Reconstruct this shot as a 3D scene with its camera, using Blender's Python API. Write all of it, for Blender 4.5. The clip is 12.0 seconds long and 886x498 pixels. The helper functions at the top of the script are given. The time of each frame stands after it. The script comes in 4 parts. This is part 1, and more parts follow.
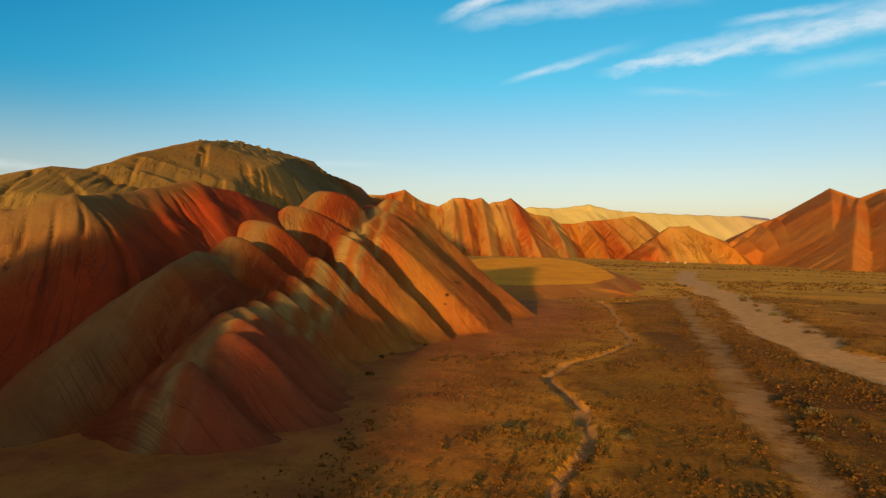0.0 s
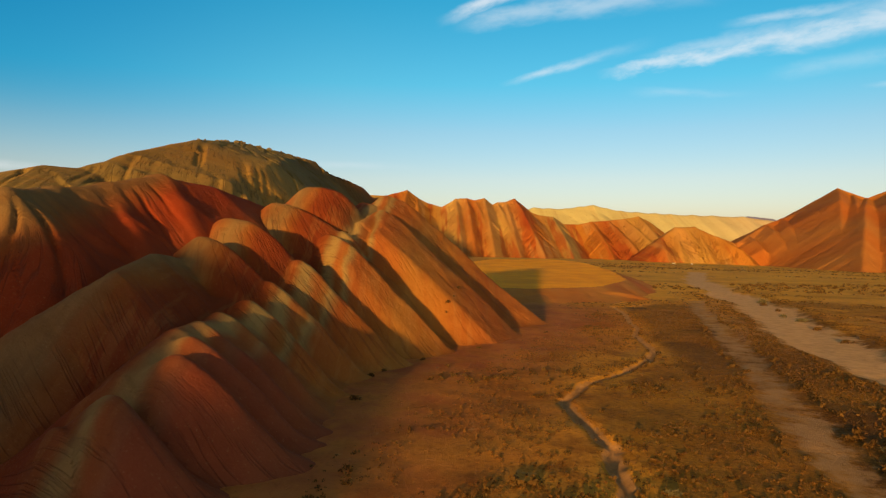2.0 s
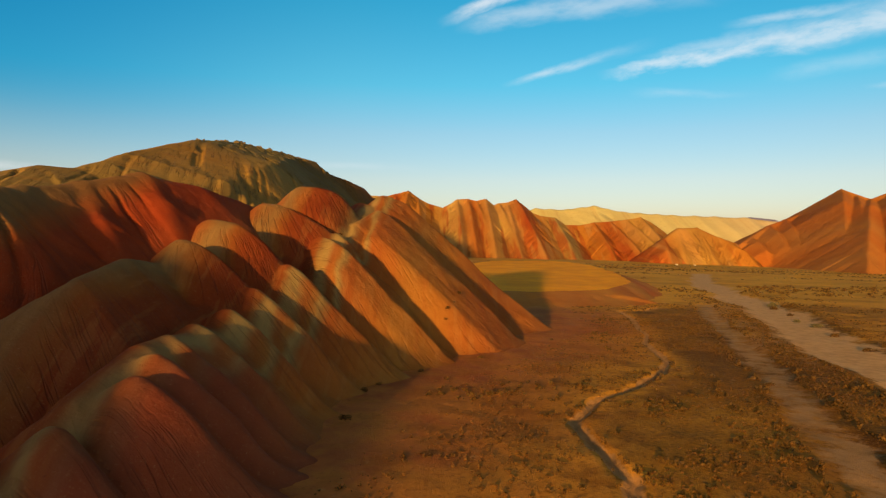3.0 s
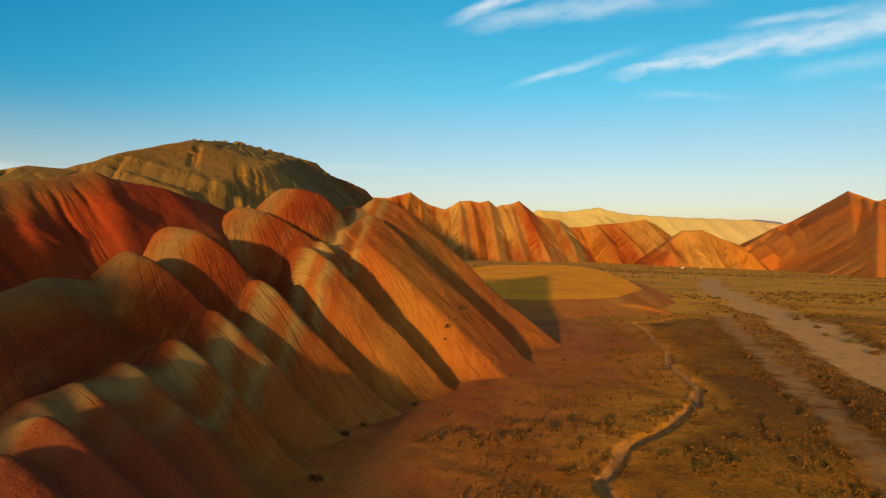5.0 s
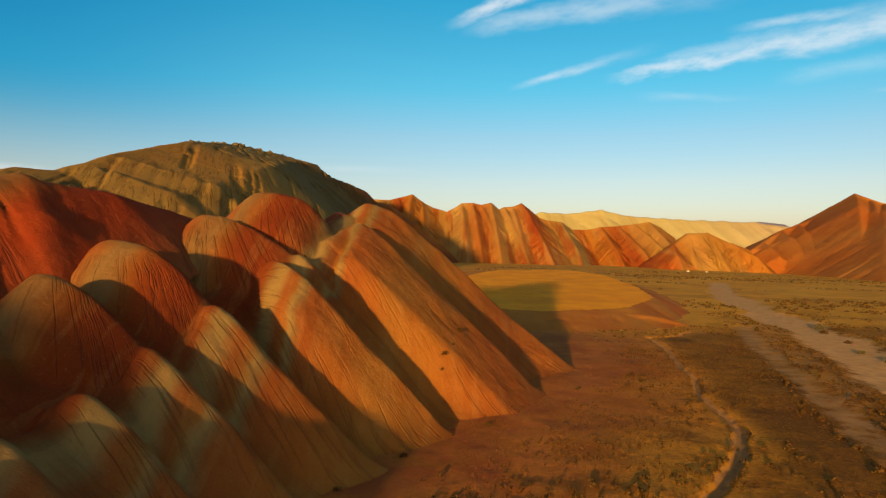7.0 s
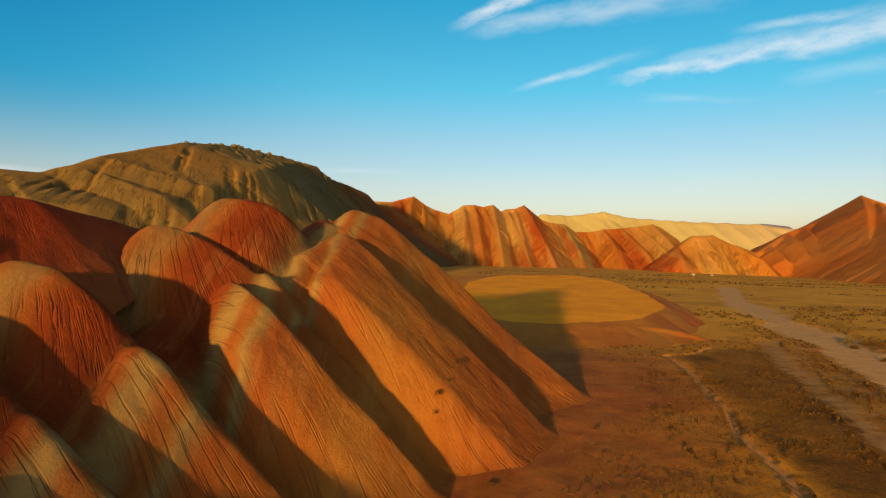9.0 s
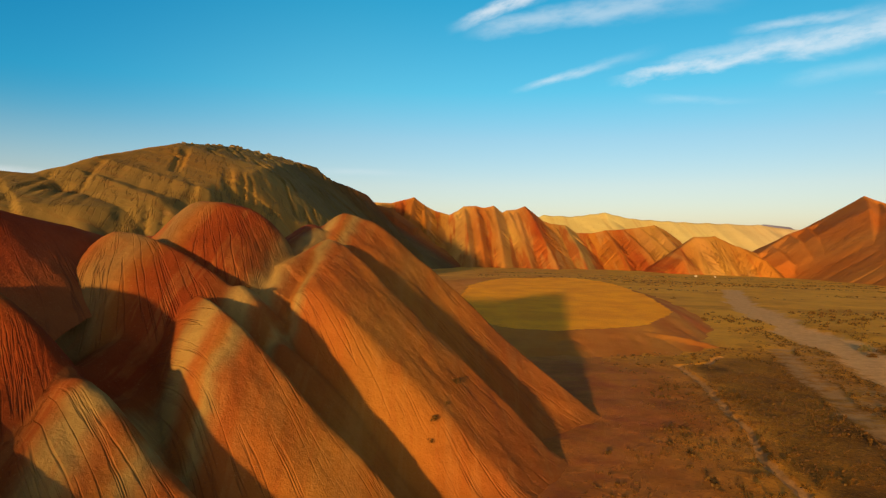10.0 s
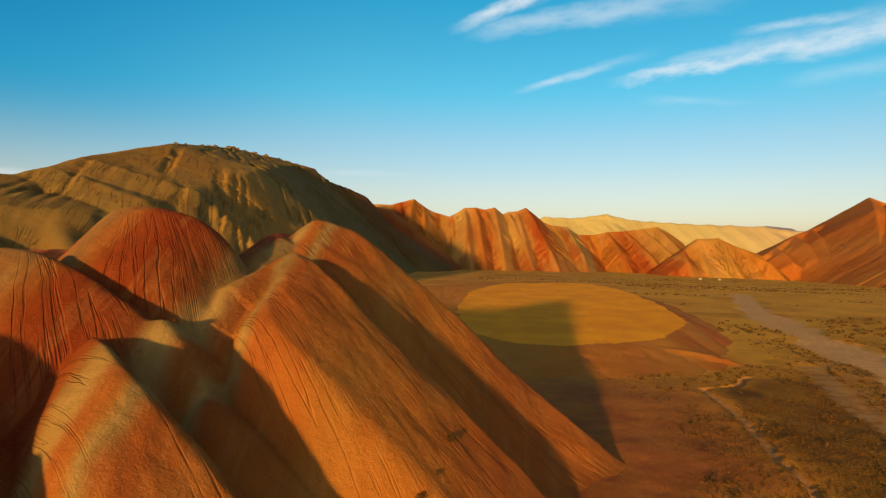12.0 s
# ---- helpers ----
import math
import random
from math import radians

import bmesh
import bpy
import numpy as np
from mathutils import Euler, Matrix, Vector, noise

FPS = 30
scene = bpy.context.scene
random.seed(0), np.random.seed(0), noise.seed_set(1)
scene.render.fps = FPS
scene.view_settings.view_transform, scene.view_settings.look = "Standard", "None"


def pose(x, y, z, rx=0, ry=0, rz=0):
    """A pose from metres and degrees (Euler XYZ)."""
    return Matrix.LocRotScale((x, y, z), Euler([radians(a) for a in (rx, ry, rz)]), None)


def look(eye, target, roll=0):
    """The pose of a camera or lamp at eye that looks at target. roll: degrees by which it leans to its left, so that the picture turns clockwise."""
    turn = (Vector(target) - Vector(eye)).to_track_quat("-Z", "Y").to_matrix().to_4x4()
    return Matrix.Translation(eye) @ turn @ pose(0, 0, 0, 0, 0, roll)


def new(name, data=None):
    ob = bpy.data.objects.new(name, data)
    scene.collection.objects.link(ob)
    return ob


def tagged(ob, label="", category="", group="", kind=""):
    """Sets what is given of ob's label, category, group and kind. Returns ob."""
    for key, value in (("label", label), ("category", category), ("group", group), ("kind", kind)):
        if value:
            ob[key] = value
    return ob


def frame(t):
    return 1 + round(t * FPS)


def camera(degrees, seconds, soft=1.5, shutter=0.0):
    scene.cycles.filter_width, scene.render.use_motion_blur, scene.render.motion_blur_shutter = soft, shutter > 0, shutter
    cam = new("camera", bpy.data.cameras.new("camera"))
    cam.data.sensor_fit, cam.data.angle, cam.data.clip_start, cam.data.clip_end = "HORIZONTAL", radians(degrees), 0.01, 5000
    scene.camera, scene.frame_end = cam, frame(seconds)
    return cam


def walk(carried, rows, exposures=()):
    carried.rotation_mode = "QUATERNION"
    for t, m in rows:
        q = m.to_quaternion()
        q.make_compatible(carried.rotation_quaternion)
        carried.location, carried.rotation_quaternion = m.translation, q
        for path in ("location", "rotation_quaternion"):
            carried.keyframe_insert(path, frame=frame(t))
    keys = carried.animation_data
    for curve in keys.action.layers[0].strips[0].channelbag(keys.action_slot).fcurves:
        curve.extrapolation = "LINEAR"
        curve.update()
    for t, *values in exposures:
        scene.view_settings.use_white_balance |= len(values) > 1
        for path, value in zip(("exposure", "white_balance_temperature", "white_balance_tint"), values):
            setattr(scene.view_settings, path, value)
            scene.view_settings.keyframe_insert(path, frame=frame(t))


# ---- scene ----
cam = camera(69.1, 12.0, soft=1.3)

# seconds, eye, target, roll
PATH = [
    (0, (0.00, 0.02, 25.00), (0.09, 99.97, 22.08), 0.46),
    (1, (0.42, 9.12, 24.61), (0.24, 109.08, 21.75), 0.41),
    (2, (0.79, 18.38, 24.64), (0.37, 118.34, 21.86), 0.41),
    (3, (1.13, 27.77, 25.00), (0.50, 127.73, 22.32), 0.44),
    (4, (1.47, 37.26, 25.62), (0.64, 137.22, 23.05), 0.48),
    (5, (1.82, 46.85, 26.43), (0.80, 146.81, 23.99), 0.53),
    (6, (2.20, 56.56, 27.36), (0.99, 156.52, 25.06), 0.57),
    (7, (2.60, 66.41, 28.37), (1.22, 166.38, 26.21), 0.59),
    (8, (3.03, 76.45, 29.41), (1.49, 176.42, 27.39), 0.59),
    (9, (3.48, 86.75, 30.44), (1.80, 186.72, 28.56), 0.58),
    (10, (3.94, 97.37, 31.42), (2.14, 197.34, 29.67), 0.55),
    (11, (4.39, 108.41, 32.34), (2.52, 208.38, 30.71), 0.53),
    (12, (4.81, 119.98, 33.18), (2.92, 219.95, 31.66), 0.51),
]
walk(cam, [(t, look(eye, target, roll)) for t, eye, target, roll in PATH])

# ---------------------------------------------------------------- light
SUN_AZ, SUN_EL = 197.5, 7.5          # compass degrees from +y towards +x, height
to_sun = Vector((math.sin(radians(SUN_AZ)) * math.cos(radians(SUN_EL)),
                 math.cos(radians(SUN_AZ)) * math.cos(radians(SUN_EL)), math.sin(radians(SUN_EL))))
sun_data = bpy.data.lights.new("sun", "SUN")
sun_data.energy, sun_data.angle, sun_data.color = 4.7, radians(1.8), (1.0, 0.59, 0.18)
sun = new("sun", sun_data)
sun.matrix_world = look(to_sun * 100, (0, 0, 0))
scene.view_settings.exposure = 0.6


def nodes_of(tree):
    tree.nodes.clear()

    def add(kind, **values):
        n = tree.nodes.new(kind)
        for key, v in values.items():
            if key in ("operation", "blend_type", "data_type", "noise_dimensions", "sky_type", "interpolation_type", "vector_type", "feature", "attribute_name", "use_clamp", "clamp_factor", "invert", "distance", "musgrave_type", "noise_type"):
                if key == "operation":
                    n.operation = v
                elif key == "blend_type":
                    n.blend_type = v
                elif key == "data_type":
                    n.data_type = v
                elif key == "noise_dimensions":
                    n.noise_dimensions = v
                elif key == "sky_type":
                    n.sky_type = v
                elif key == "interpolation_type":
                    n.interpolation_type = v
                elif key == "feature":
                    n.feature = v
                elif key == "attribute_name":
                    n.attribute_name = v
                elif key == "use_clamp":
                    n.use_clamp = v
        return n

    def link(a, b):
        tree.links.new(a, b)
    return add, link


class Graph:
    """Short-hand for node trees: every call returns an output socket."""

    def __init__(self, tree):
        self.tree = tree
        self.add, self.link = nodes_of(tree)

    def put(self, socket, value):
        if isinstance(value, bpy.types.NodeSocket):
            self.link(value, socket)
        else:
            socket.default_value = value

    def math(self, op, a, b=0.0, c=0.0, clamp=False):
        n = self.add("ShaderNodeMath", operation=op, use_clamp=clamp)
        for i, v in enumerate((a, b, c)):
            self.put(n.inputs[i], v)
        return n.outputs[0]

    def vec(self, op, a, b=(0, 0, 0)):
        n = self.add("ShaderNodeVectorMath", operation=op)
        self.put(n.inputs[0], a)
        self.put(n.inputs[1], b)
        return n.outputs["Value" if op in ("DOT_PRODUCT", "LENGTH") else "Vector"]

    def noise(self, vector, scale, detail=4.0, rough=0.55, distort=0.0):
        n = self.add("ShaderNodeTexNoise", noise_dimensions="3D")
        self.put(n.inputs["Vector"], vector)
        for key, v in (("Scale", scale), ("Detail", detail), ("Roughness", rough), ("Distortion", distort)):
            self.put(n.inputs[key], v)
        return n.outputs[0]

    def band(self, value, lo, hi, a=0.0, b=1.0):
        n = self.add("ShaderNodeMapRange", interpolation_type="SMOOTHSTEP")
        for i, v in enumerate((value, lo, hi, a, b)):
            self.put(n.inputs[i], v)
        return n.outputs[0]

    def ramp(self, value, stops):
        n = self.add("ShaderNodeValToRGB")
        e = n.color_ramp.elements
        while len(e) < len(stops):
            e.new(0.5)
        for el, (p, c) in zip(e, stops):
            el.position, el.color = p, (*c, 1.0)
        self.put(n.inputs[0], value)
        return n.outputs[0]

    def mix(self, f, a, b, blend="MIX"):
        n = self.add("ShaderNodeMix", data_type="RGBA", blend_type=blend)
        self.put(n.inputs[0], f)
        for i, v in ((6, a), (7, b)):
            self.put(n.inputs[i], v if isinstance(v, bpy.types.NodeSocket) else (*v, 1.0))
        return n.outputs[2]

    def attr(self, name):
        n = self.add("ShaderNodeAttribute", attribute_name=name)
        return n.outputs["Fac"]

    def position(self):
        return self.add("ShaderNodeNewGeometry").outputs["Position"]

    def scaled(self, vector, xyz):
        return self.vec("MULTIPLY", vector, xyz)

    def surface(self, color, rough=0.95, bump=None, height=0.2, spec=0.1):
        p = self.add("ShaderNodeBsdfPrincipled")
        self.put(p.inputs["Base Color"], color)
        self.put(p.inputs["Roughness"], rough)
        self.put(p.inputs["Specular IOR Level"], spec)
        if bump is not None:
            b = self.add("ShaderNodeBump")
            self.put(b.inputs["Strength"], 1.0)
            self.put(b.inputs["Distance"], height)
            self.put(b.inputs["Height"], bump)
            self.link(b.outputs[0], p.inputs["Normal"])
        o = self.add("ShaderNodeOutputMaterial")
        self.link(p.outputs[0], o.inputs["Surface"])


def material(name):
    m = bpy.data.materials.new(name)
    m.use_nodes = True
    return m, Graph(m.node_tree)


# sky: low evening sun behind the camera, thin streaks of cirrus
world = bpy.data.worlds.new("evening_sky")
scene.world = world
world.use_nodes = True
g = Graph(world.node_tree)
sky = g.add("ShaderNodeTexSky", sky_type="NISHITA")
sky.sun_disc, sky.sun_elevation, sky.sun_rotation = False, radians(SUN_EL), radians(SUN_AZ)
sky.altitude, sky.air_density, sky.dust_density, sky.ozone_density = 1400, 1.0, 1.2, 1.6
way = g.add("ShaderNodeTexCoord").outputs["Generated"]
sep = g.add("ShaderNodeSeparateXYZ")
g.link(way, sep.inputs[0])
haze = g.ramp(sep.outputs[2], [(0.0, (0.95, 0.86, 1.02)), (0.08, (1.08, 0.97, 1.00)), (0.15, (0.88, 1.05, 1.08)), (0.22, (0.42, 1.18, 1.22)), (0.40, (0.08, 1.16, 1.31)), (0.58, (1.0, 0.9, 0.85)), (0.8, (1.6, 0.9, 0.58))])
haze = g.mix(g.math("MULTIPLY", g.band(sep.outputs[0], -0.12, -0.62), g.band(sep.outputs[2], 0.08, 0.22)), haze, g.mix(1.0, haze, (0.30, 0.80, 0.96), "MULTIPLY"))      # deeper blue away from the sun's side
glow = g.mix(g.band(sep.outputs[1], 0.3, -0.5), haze, (2.0, 1.52, 1.28))      # the warm half of the sky, round the sun
tint = g.mix(1.0, sky.outputs[0], glow, "MULTIPLY")
front = g.math("MAXIMUM", sep.outputs[1], 0.02)
su = g.math("DIVIDE", sep.outputs[0], front)      # where a sight line meets a far upright plane ahead
sv = g.math("DIVIDE", sep.outputs[2], front)
flat = g.add("ShaderNodeCombineXYZ")
g.link(su, flat.inputs[0])
g.link(sv, flat.inputs[1])
flat = flat.outputs[0]


def streak(u0, v0, u1, v1, wide0, wide1, grain=9.0):
    """One feathered wisp from (u0, v0) to (u1, v1)."""
    lx, ly = u1 - u0, v1 - v0
    ln = math.hypot(lx, ly)
    along = g.math("ADD", g.math("MULTIPLY", g.math("SUBTRACT", su, u0), lx / ln), g.math("MULTIPLY", g.math("SUBTRACT", sv, v0), ly / ln))
    off = g.math("ADD", g.math("MULTIPLY", g.math("SUBTRACT", su, u0), -ly / ln), g.math("MULTIPLY", g.math("SUBTRACT", sv, v0), lx / ln))
    comb = g.add("ShaderNodeCombineXYZ")
    g.link(along, comb.inputs[0])
    g.put(comb.inputs[1], g.math("MULTIPLY", off, 3.0))
    n = g.noise(comb.outputs[0], grain, 6.0, 0.6, 0.4)
    off = g.math("ADD", off, g.math("MULTIPLY", g.math("SUBTRACT", n, 0.5), (wide0 + wide1) * 0.9))
    part = g.math("DIVIDE", along, ln, clamp=True)
    wide = g.math("ADD", wide0, g.math("MULTIPLY", part, wide1 - wide0))
    body = g.band(g.math("DIVIDE", g.math("ABSOLUTE", off), wide), -0.1, 1.15, 1.0, 0.0)
    ends = g.math("MULTIPLY", g.band(along, -0.02, 0.06), g.band(along, ln - 0.10, ln + 0.12, 1.0, 0.0))
    soft = g.band(g.noise(comb.outputs[0], grain * 2.2, 5.0, 0.6), 0.25, 0.6, 0.45, 1.0)
    return g.math("MULTIPLY", g.math("MULTIPLY", body, ends), soft)


CLOUDS = [(streak(0.245, 0.244, 0.95, 0.389, 0.007, 0.046), 0.62), (streak(0.30, 0.262, 0.95, 0.402, 0.010, 0.050, 6), 0.35), (streak(0.095, 0.229, 0.218, 0.266, 0.005, 0.010, 14), 0.5),
          (streak(-0.003, 0.325, 0.16, 0.398, 0.010, 0.020, 12), 0.7), (streak(0.02, 0.318, 0.36, 0.378, 0.012, 0.034, 7), 0.4),
          (streak(0.43, 0.320, 0.62, 0.352, 0.008, 0.012, 10), 0.4), (streak(0.29, 0.217, 0.385, 0.216, 0.009, 0.007, 12), 0.22),
          (streak(0.50, 0.245, 0.74, 0.286, 0.012, 0.020, 6), 0.2), (streak(0.65, 0.229, 0.76, 0.238, 0.004, 0.009, 12), 0.4),
          (streak(-0.22, 0.102, -0.12, 0.100, 0.006, 0.007, 8), 0.22), (streak(-0.80, 0.106, -0.62, 0.092, 0.010, 0.010, 8), 0.35)]
cover = 0.0
for c, strength in CLOUDS:
    cover = g.math("MAXIMUM", g.math("MULTIPLY", c, strength), cover)
cover = g.math("MULTIPLY", cover, g.band(sep.outputs[1], 0.2, 0.5))
final_sky = g.mix(cover, tint, (6.2, 6.4, 6.6))
back = g.add("ShaderNodeBackground")
g.link(final_sky, back.inputs[0])
back.inputs[1].default_value = 0.094
out = g.add("ShaderNodeOutputWorld")
g.link(back.outputs[0], out.inputs[0])


# ---------------------------------------------------------------- numbers for the land
def hashed(ix, iy, seed):
    h = (ix.astype(np.int64) * 374761393 + iy.astype(np.int64) * 668265263 + seed * 1442695041) & 0xFFFFFFFF
    h = ((h ^ (h >> 13)) * 1274126177) & 0xFFFFFFFF
    return ((h ^ (h >> 16)) & 0xFFFF) / 65535.0


def vnoise(x, y, seed=0):
    """Smooth value noise, 0 to 1."""
    ix, iy = np.floor(x), np.floor(y)
    fx, fy = x - ix, y - iy
    fx, fy = fx * fx * (3 - 2 * fx), fy * fy * (3 - 2 * fy)
    a, b = hashed(ix, iy, seed), hashed(ix + 1, iy, seed)
    c, d = hashed(ix, iy + 1, seed), hashed(ix + 1, iy + 1, seed)
    return (a + (b - a) * fx) * (1 - fy) + (c + (d - c) * fx) * fy


def fbm(x, y, seed=0, octaves=4):
    total, amp, norm = 0.0, 1.0, 0.0
    for k in range(octaves):
        total = total + amp * (vnoise(x, y, seed + 17 * k) - 0.5)
        norm += amp
        x, y, amp = x * 2.03 + 5.1, y * 2.03 - 3.7, amp * 0.5
    return total / norm


def crease(x, y, seed=0):
    """Narrow channels: 0 on the flat, 1 in the bed."""
    return np.clip(1 - np.abs(vnoise(x, y, seed) - 0.5) * 5.0, 0, 1) ** 1.5


def smooth_max(a, b, k):
    return np.maximum(a, b) + np.maximum(k - np.abs(a - b), 0) ** 2 / (4 * k)


def lin(x, lo, hi):
    t = np.clip((x - lo) / (hi - lo), 0, 1)
    return t * t * (3 - 2 * t)


def to_line(x, y, pts):
    """Distance (signed, right of the line's run is +), way along and height on a polyline in plan, and the turn round its ends."""
    best = np.full(x.shape, 1e9)
    side, run, high, turn = (np.zeros(x.shape) for _ in range(4))
    start = 0.0
    for (ax, ay, az), (bx, by, bz) in zip(pts[:-1], pts[1:]):
        ln = math.hypot(bx - ax, by - ay)
        ux, uy = (bx - ax) / ln, (by - ay) / ln
        raw = (x - ax) * ux + (y - ay) * uy
        s = np.clip(raw, 0, ln)
        dx, dy = x - ax - s * ux, y - ay - s * uy
        d = np.hypot(dx, dy)
        near = d < best
        best = np.where(near, d, best)
        side = np.where(near, np.where(dx * uy - dy * ux >= 0, 1.0, -1.0), side)
        run = np.where(near, start + s, run)
        high = np.where(near, az + (bz - az) * s / ln, high)
        turn = np.where(near, np.arctan2(raw - s, np.abs((x - ax) * uy - (y - ay) * ux) + 1e-6), turn)
        start += ln
    return best, side, run, high, turn


def plain(x, y):
    """The valley floor without its washes."""
    return 0.5 - 0.0252 * y - 0.012 * x - 0.000012 * np.clip(x, -2000, 2000) ** 2


def to_rib(x, y, pts):
    """As to_line, for a rib that runs down towards +x: places are taken straight across its run, so that its flanks stay even where the crest bends."""
    px, py, pz = (np.array(v, float) for v in zip(*pts))
    # round the bends of the crest
    off = np.array([-3.0, -1.5, 0.0, 1.5, 3.0])
    yc = sum(np.interp(x + o, px, py) for o in off) / len(off)
    high = sum(np.interp(x + o, px, pz) - 0.9 * np.maximum(x + o - px[-1], 0) for o in off) / len(off)
    short = np.maximum(px[0] + 1.5 - x, 0)
    high = high - 0.9 * (np.sqrt(short * short + 4.0) - 2.0)      # its blunt nose at the upper end
    side = np.where(y < yc, 1.0, -1.0)
    return np.abs(y - yc), side, np.clip(x - px[0], 0, px[-1] - px[0]) * 1.2, high, -np.arctan(short * 0.15)


def ridge_height(x, y, pts, k_right, k_left, r):
    rib = isinstance(r, tuple)
    d, side, run, high, turn = to_rib(x, y, pts) if rib else to_line(x, y, pts)
    part = 0.5 + 0.5 * side * np.cos(turn)      # one side's slope runs into the other's round the ends
    k = k_left + (k_right - k_left) * part
    if not isinstance(r, float):
        # a flank that runs evenly from its crest and breaks off steeper some way down
        r, brink, steep = r
        past = np.maximum(d - brink, 0) * np.maximum(side, 0) * np.cos(turn)
        high = high - steep * (np.sqrt(past * past + 6.0) - math.sqrt(6.0))
    return high - k * (np.sqrt(d * d + r * r) - r), d, side, run, turn


def grid_mesh(xs, ys, height, keep, groups, name_of, attrs=None):
    """Meshes over a plan grid, one for each group number of its faces, with the normals of the whole surface."""
    nx, ny = len(xs), len(ys)
    gx, gy = np.meshgrid(xs, ys)
    dzy, dzx = np.gradient(height, ys, xs)
    nrm = np.stack([-dzx, -dzy, np.ones_like(height)], -1)
    nrm /= np.linalg.norm(nrm, axis=-1, keepdims=True)
    co = np.stack([gx, gy, height], -1).reshape(-1, 3)
    nrm = nrm.reshape(-1, 3)
    idx = np.arange(nx * ny).reshape(ny, nx)
    quads = np.stack([idx[:-1, :-1], idx[:-1, 1:], idx[1:, 1:], idx[1:, :-1]], -1).reshape(-1, 4)
    ok = keep.ravel()[quads].any(1)
    quads = quads[ok]
    part = groups.ravel()[quads[:, 0]]
    made = {}
    for number in np.unique(part):
        q = quads[part == number]
        used, inverse = np.unique(q, return_inverse=True)
        me = bpy.data.meshes.new(name_of(number))
        me.vertices.add(len(used))
        me.vertices.foreach_set("co", co[used].ravel())
        me.loops.add(q.size)
        me.loops.foreach_set("vertex_index", inverse.ravel().astype(np.int32))
        me.polygons.add(len(q))
        me.polygons.foreach_set("loop_start", np.arange(0, q.size, 4, dtype=np.int32))
        me.polygons.foreach_set("use_smooth", np.ones(len(q), bool))
        for key, values in (attrs or {}).items():
            a = me.attributes.new(key, "FLOAT", "POINT")
            a.data.foreach_set("value", values.ravel()[used].astype(np.float32))
        me.update(calc_edges=True)
        me.validate()
        me.normals_split_custom_set_from_vertices(nrm[used])
        made[number] = me
    return made


def ridges_height(gx, gy, ridges, blend):
    """Height of a hill over the plan, and which of its ridges is uppermost, with the places across and down its slope. A rounding in a
    tuple makes a ridge a rib; in a list, a ridge whose flank breaks off."""
    wx = gx + 1.2 * blend * fbm(gx / (9 * blend), gy / (9 * blend), 3)
    wy = gy + 1.2 * blend * fbm(gx / (9 * blend), gy / (9 * blend), 8)
    h, top, best, second = (np.full(gx.shape, -1e3) for _ in range(4))
    which = np.zeros(gx.shape, int)
    flow, fallen, rilled = (np.zeros(gx.shape) for _ in range(3))
    for n, (pts, kr, kl, r, deep, wide, *dome) in enumerate(ridges):
        z, d, side, run, turn = ridge_height(wx, wy, pts, kr, kl, r)
        even = z
        rib = isinstance(r, tuple)
        r = r if isinstance(r, float) else r[0]
        ln = sum(math.hypot(b[0] - a[0], b[1] - a[1]) for a, b in zip(pts[:-1], pts[1:]))
        fall = max(0.12, (pts[0][2] - pts[-1][2]) / ln)
        k = np.where(side > 0, kr, kl)
        tilt = fall * lin(run, 0.0, 14.0 * wide) * lin(ln - run, -2.0, 8.0 * wide)
        across = (run * k - d * tilt) / np.hypot(k, fall) + turn * 6.0 * wide + 60.0 * side
        down = (d * k + run * fall) / np.hypot(k, fall)
        long = 1.0
        if dome:
            # runnels that spread from one place: its reach, x and y
            reach, top_x, top_y = dome
            down = np.hypot(wx - top_x, wy - top_y)
            across = np.arctan2(wx - top_x, top_y - wy) * reach
            long = 1.8
        grow = lin(d + 0.4 * run, 0.4 * r, 2.5 * r + 2 * wide) if dome and rib else lin(d, 0.4 * r, 2.5 * r + 2 * wide)
        patchy = 0.12 + 0.8 * lin(vnoise(across / (9 * wide), down / (22 * wide), 61 + n), 0.3, 0.8)
        z = z - deep * grow * patchy * (crease(across / (2.6 * wide) + 0.4 * fbm(down / (9 * wide), across / (5 * wide), 5 + n), down / (16 * wide * long), 11 + n)
                               + 0.15 * crease(across / (1.0 * wide) + 0.3 * fbm(down / (5 * wide), across / (3 * wide), 6 + n), down / (9 * wide * long), 41 + n))
        which = np.where(even > top, n, which)
        top = np.maximum(top, even)
        upper = z > h
        second = np.maximum(second, np.minimum(best, z))
        best = np.maximum(best, z)
        flow, fallen = np.where(upper, across + 13.7 * n, flow), np.where(upper, down, fallen)
        rilled = np.where(upper, grow, rilled)
        h = smooth_max(h, z, blend)
    h = h + 0.9 * min(blend, 1.5) * fbm(gx / (7 * blend), gy / (7 * blend), 77, 5)      # slumps and lumps
    return h, which, flow, fallen, rilled * lin(best - second, 0.1, 0.9)      # no runnels where two slopes meet


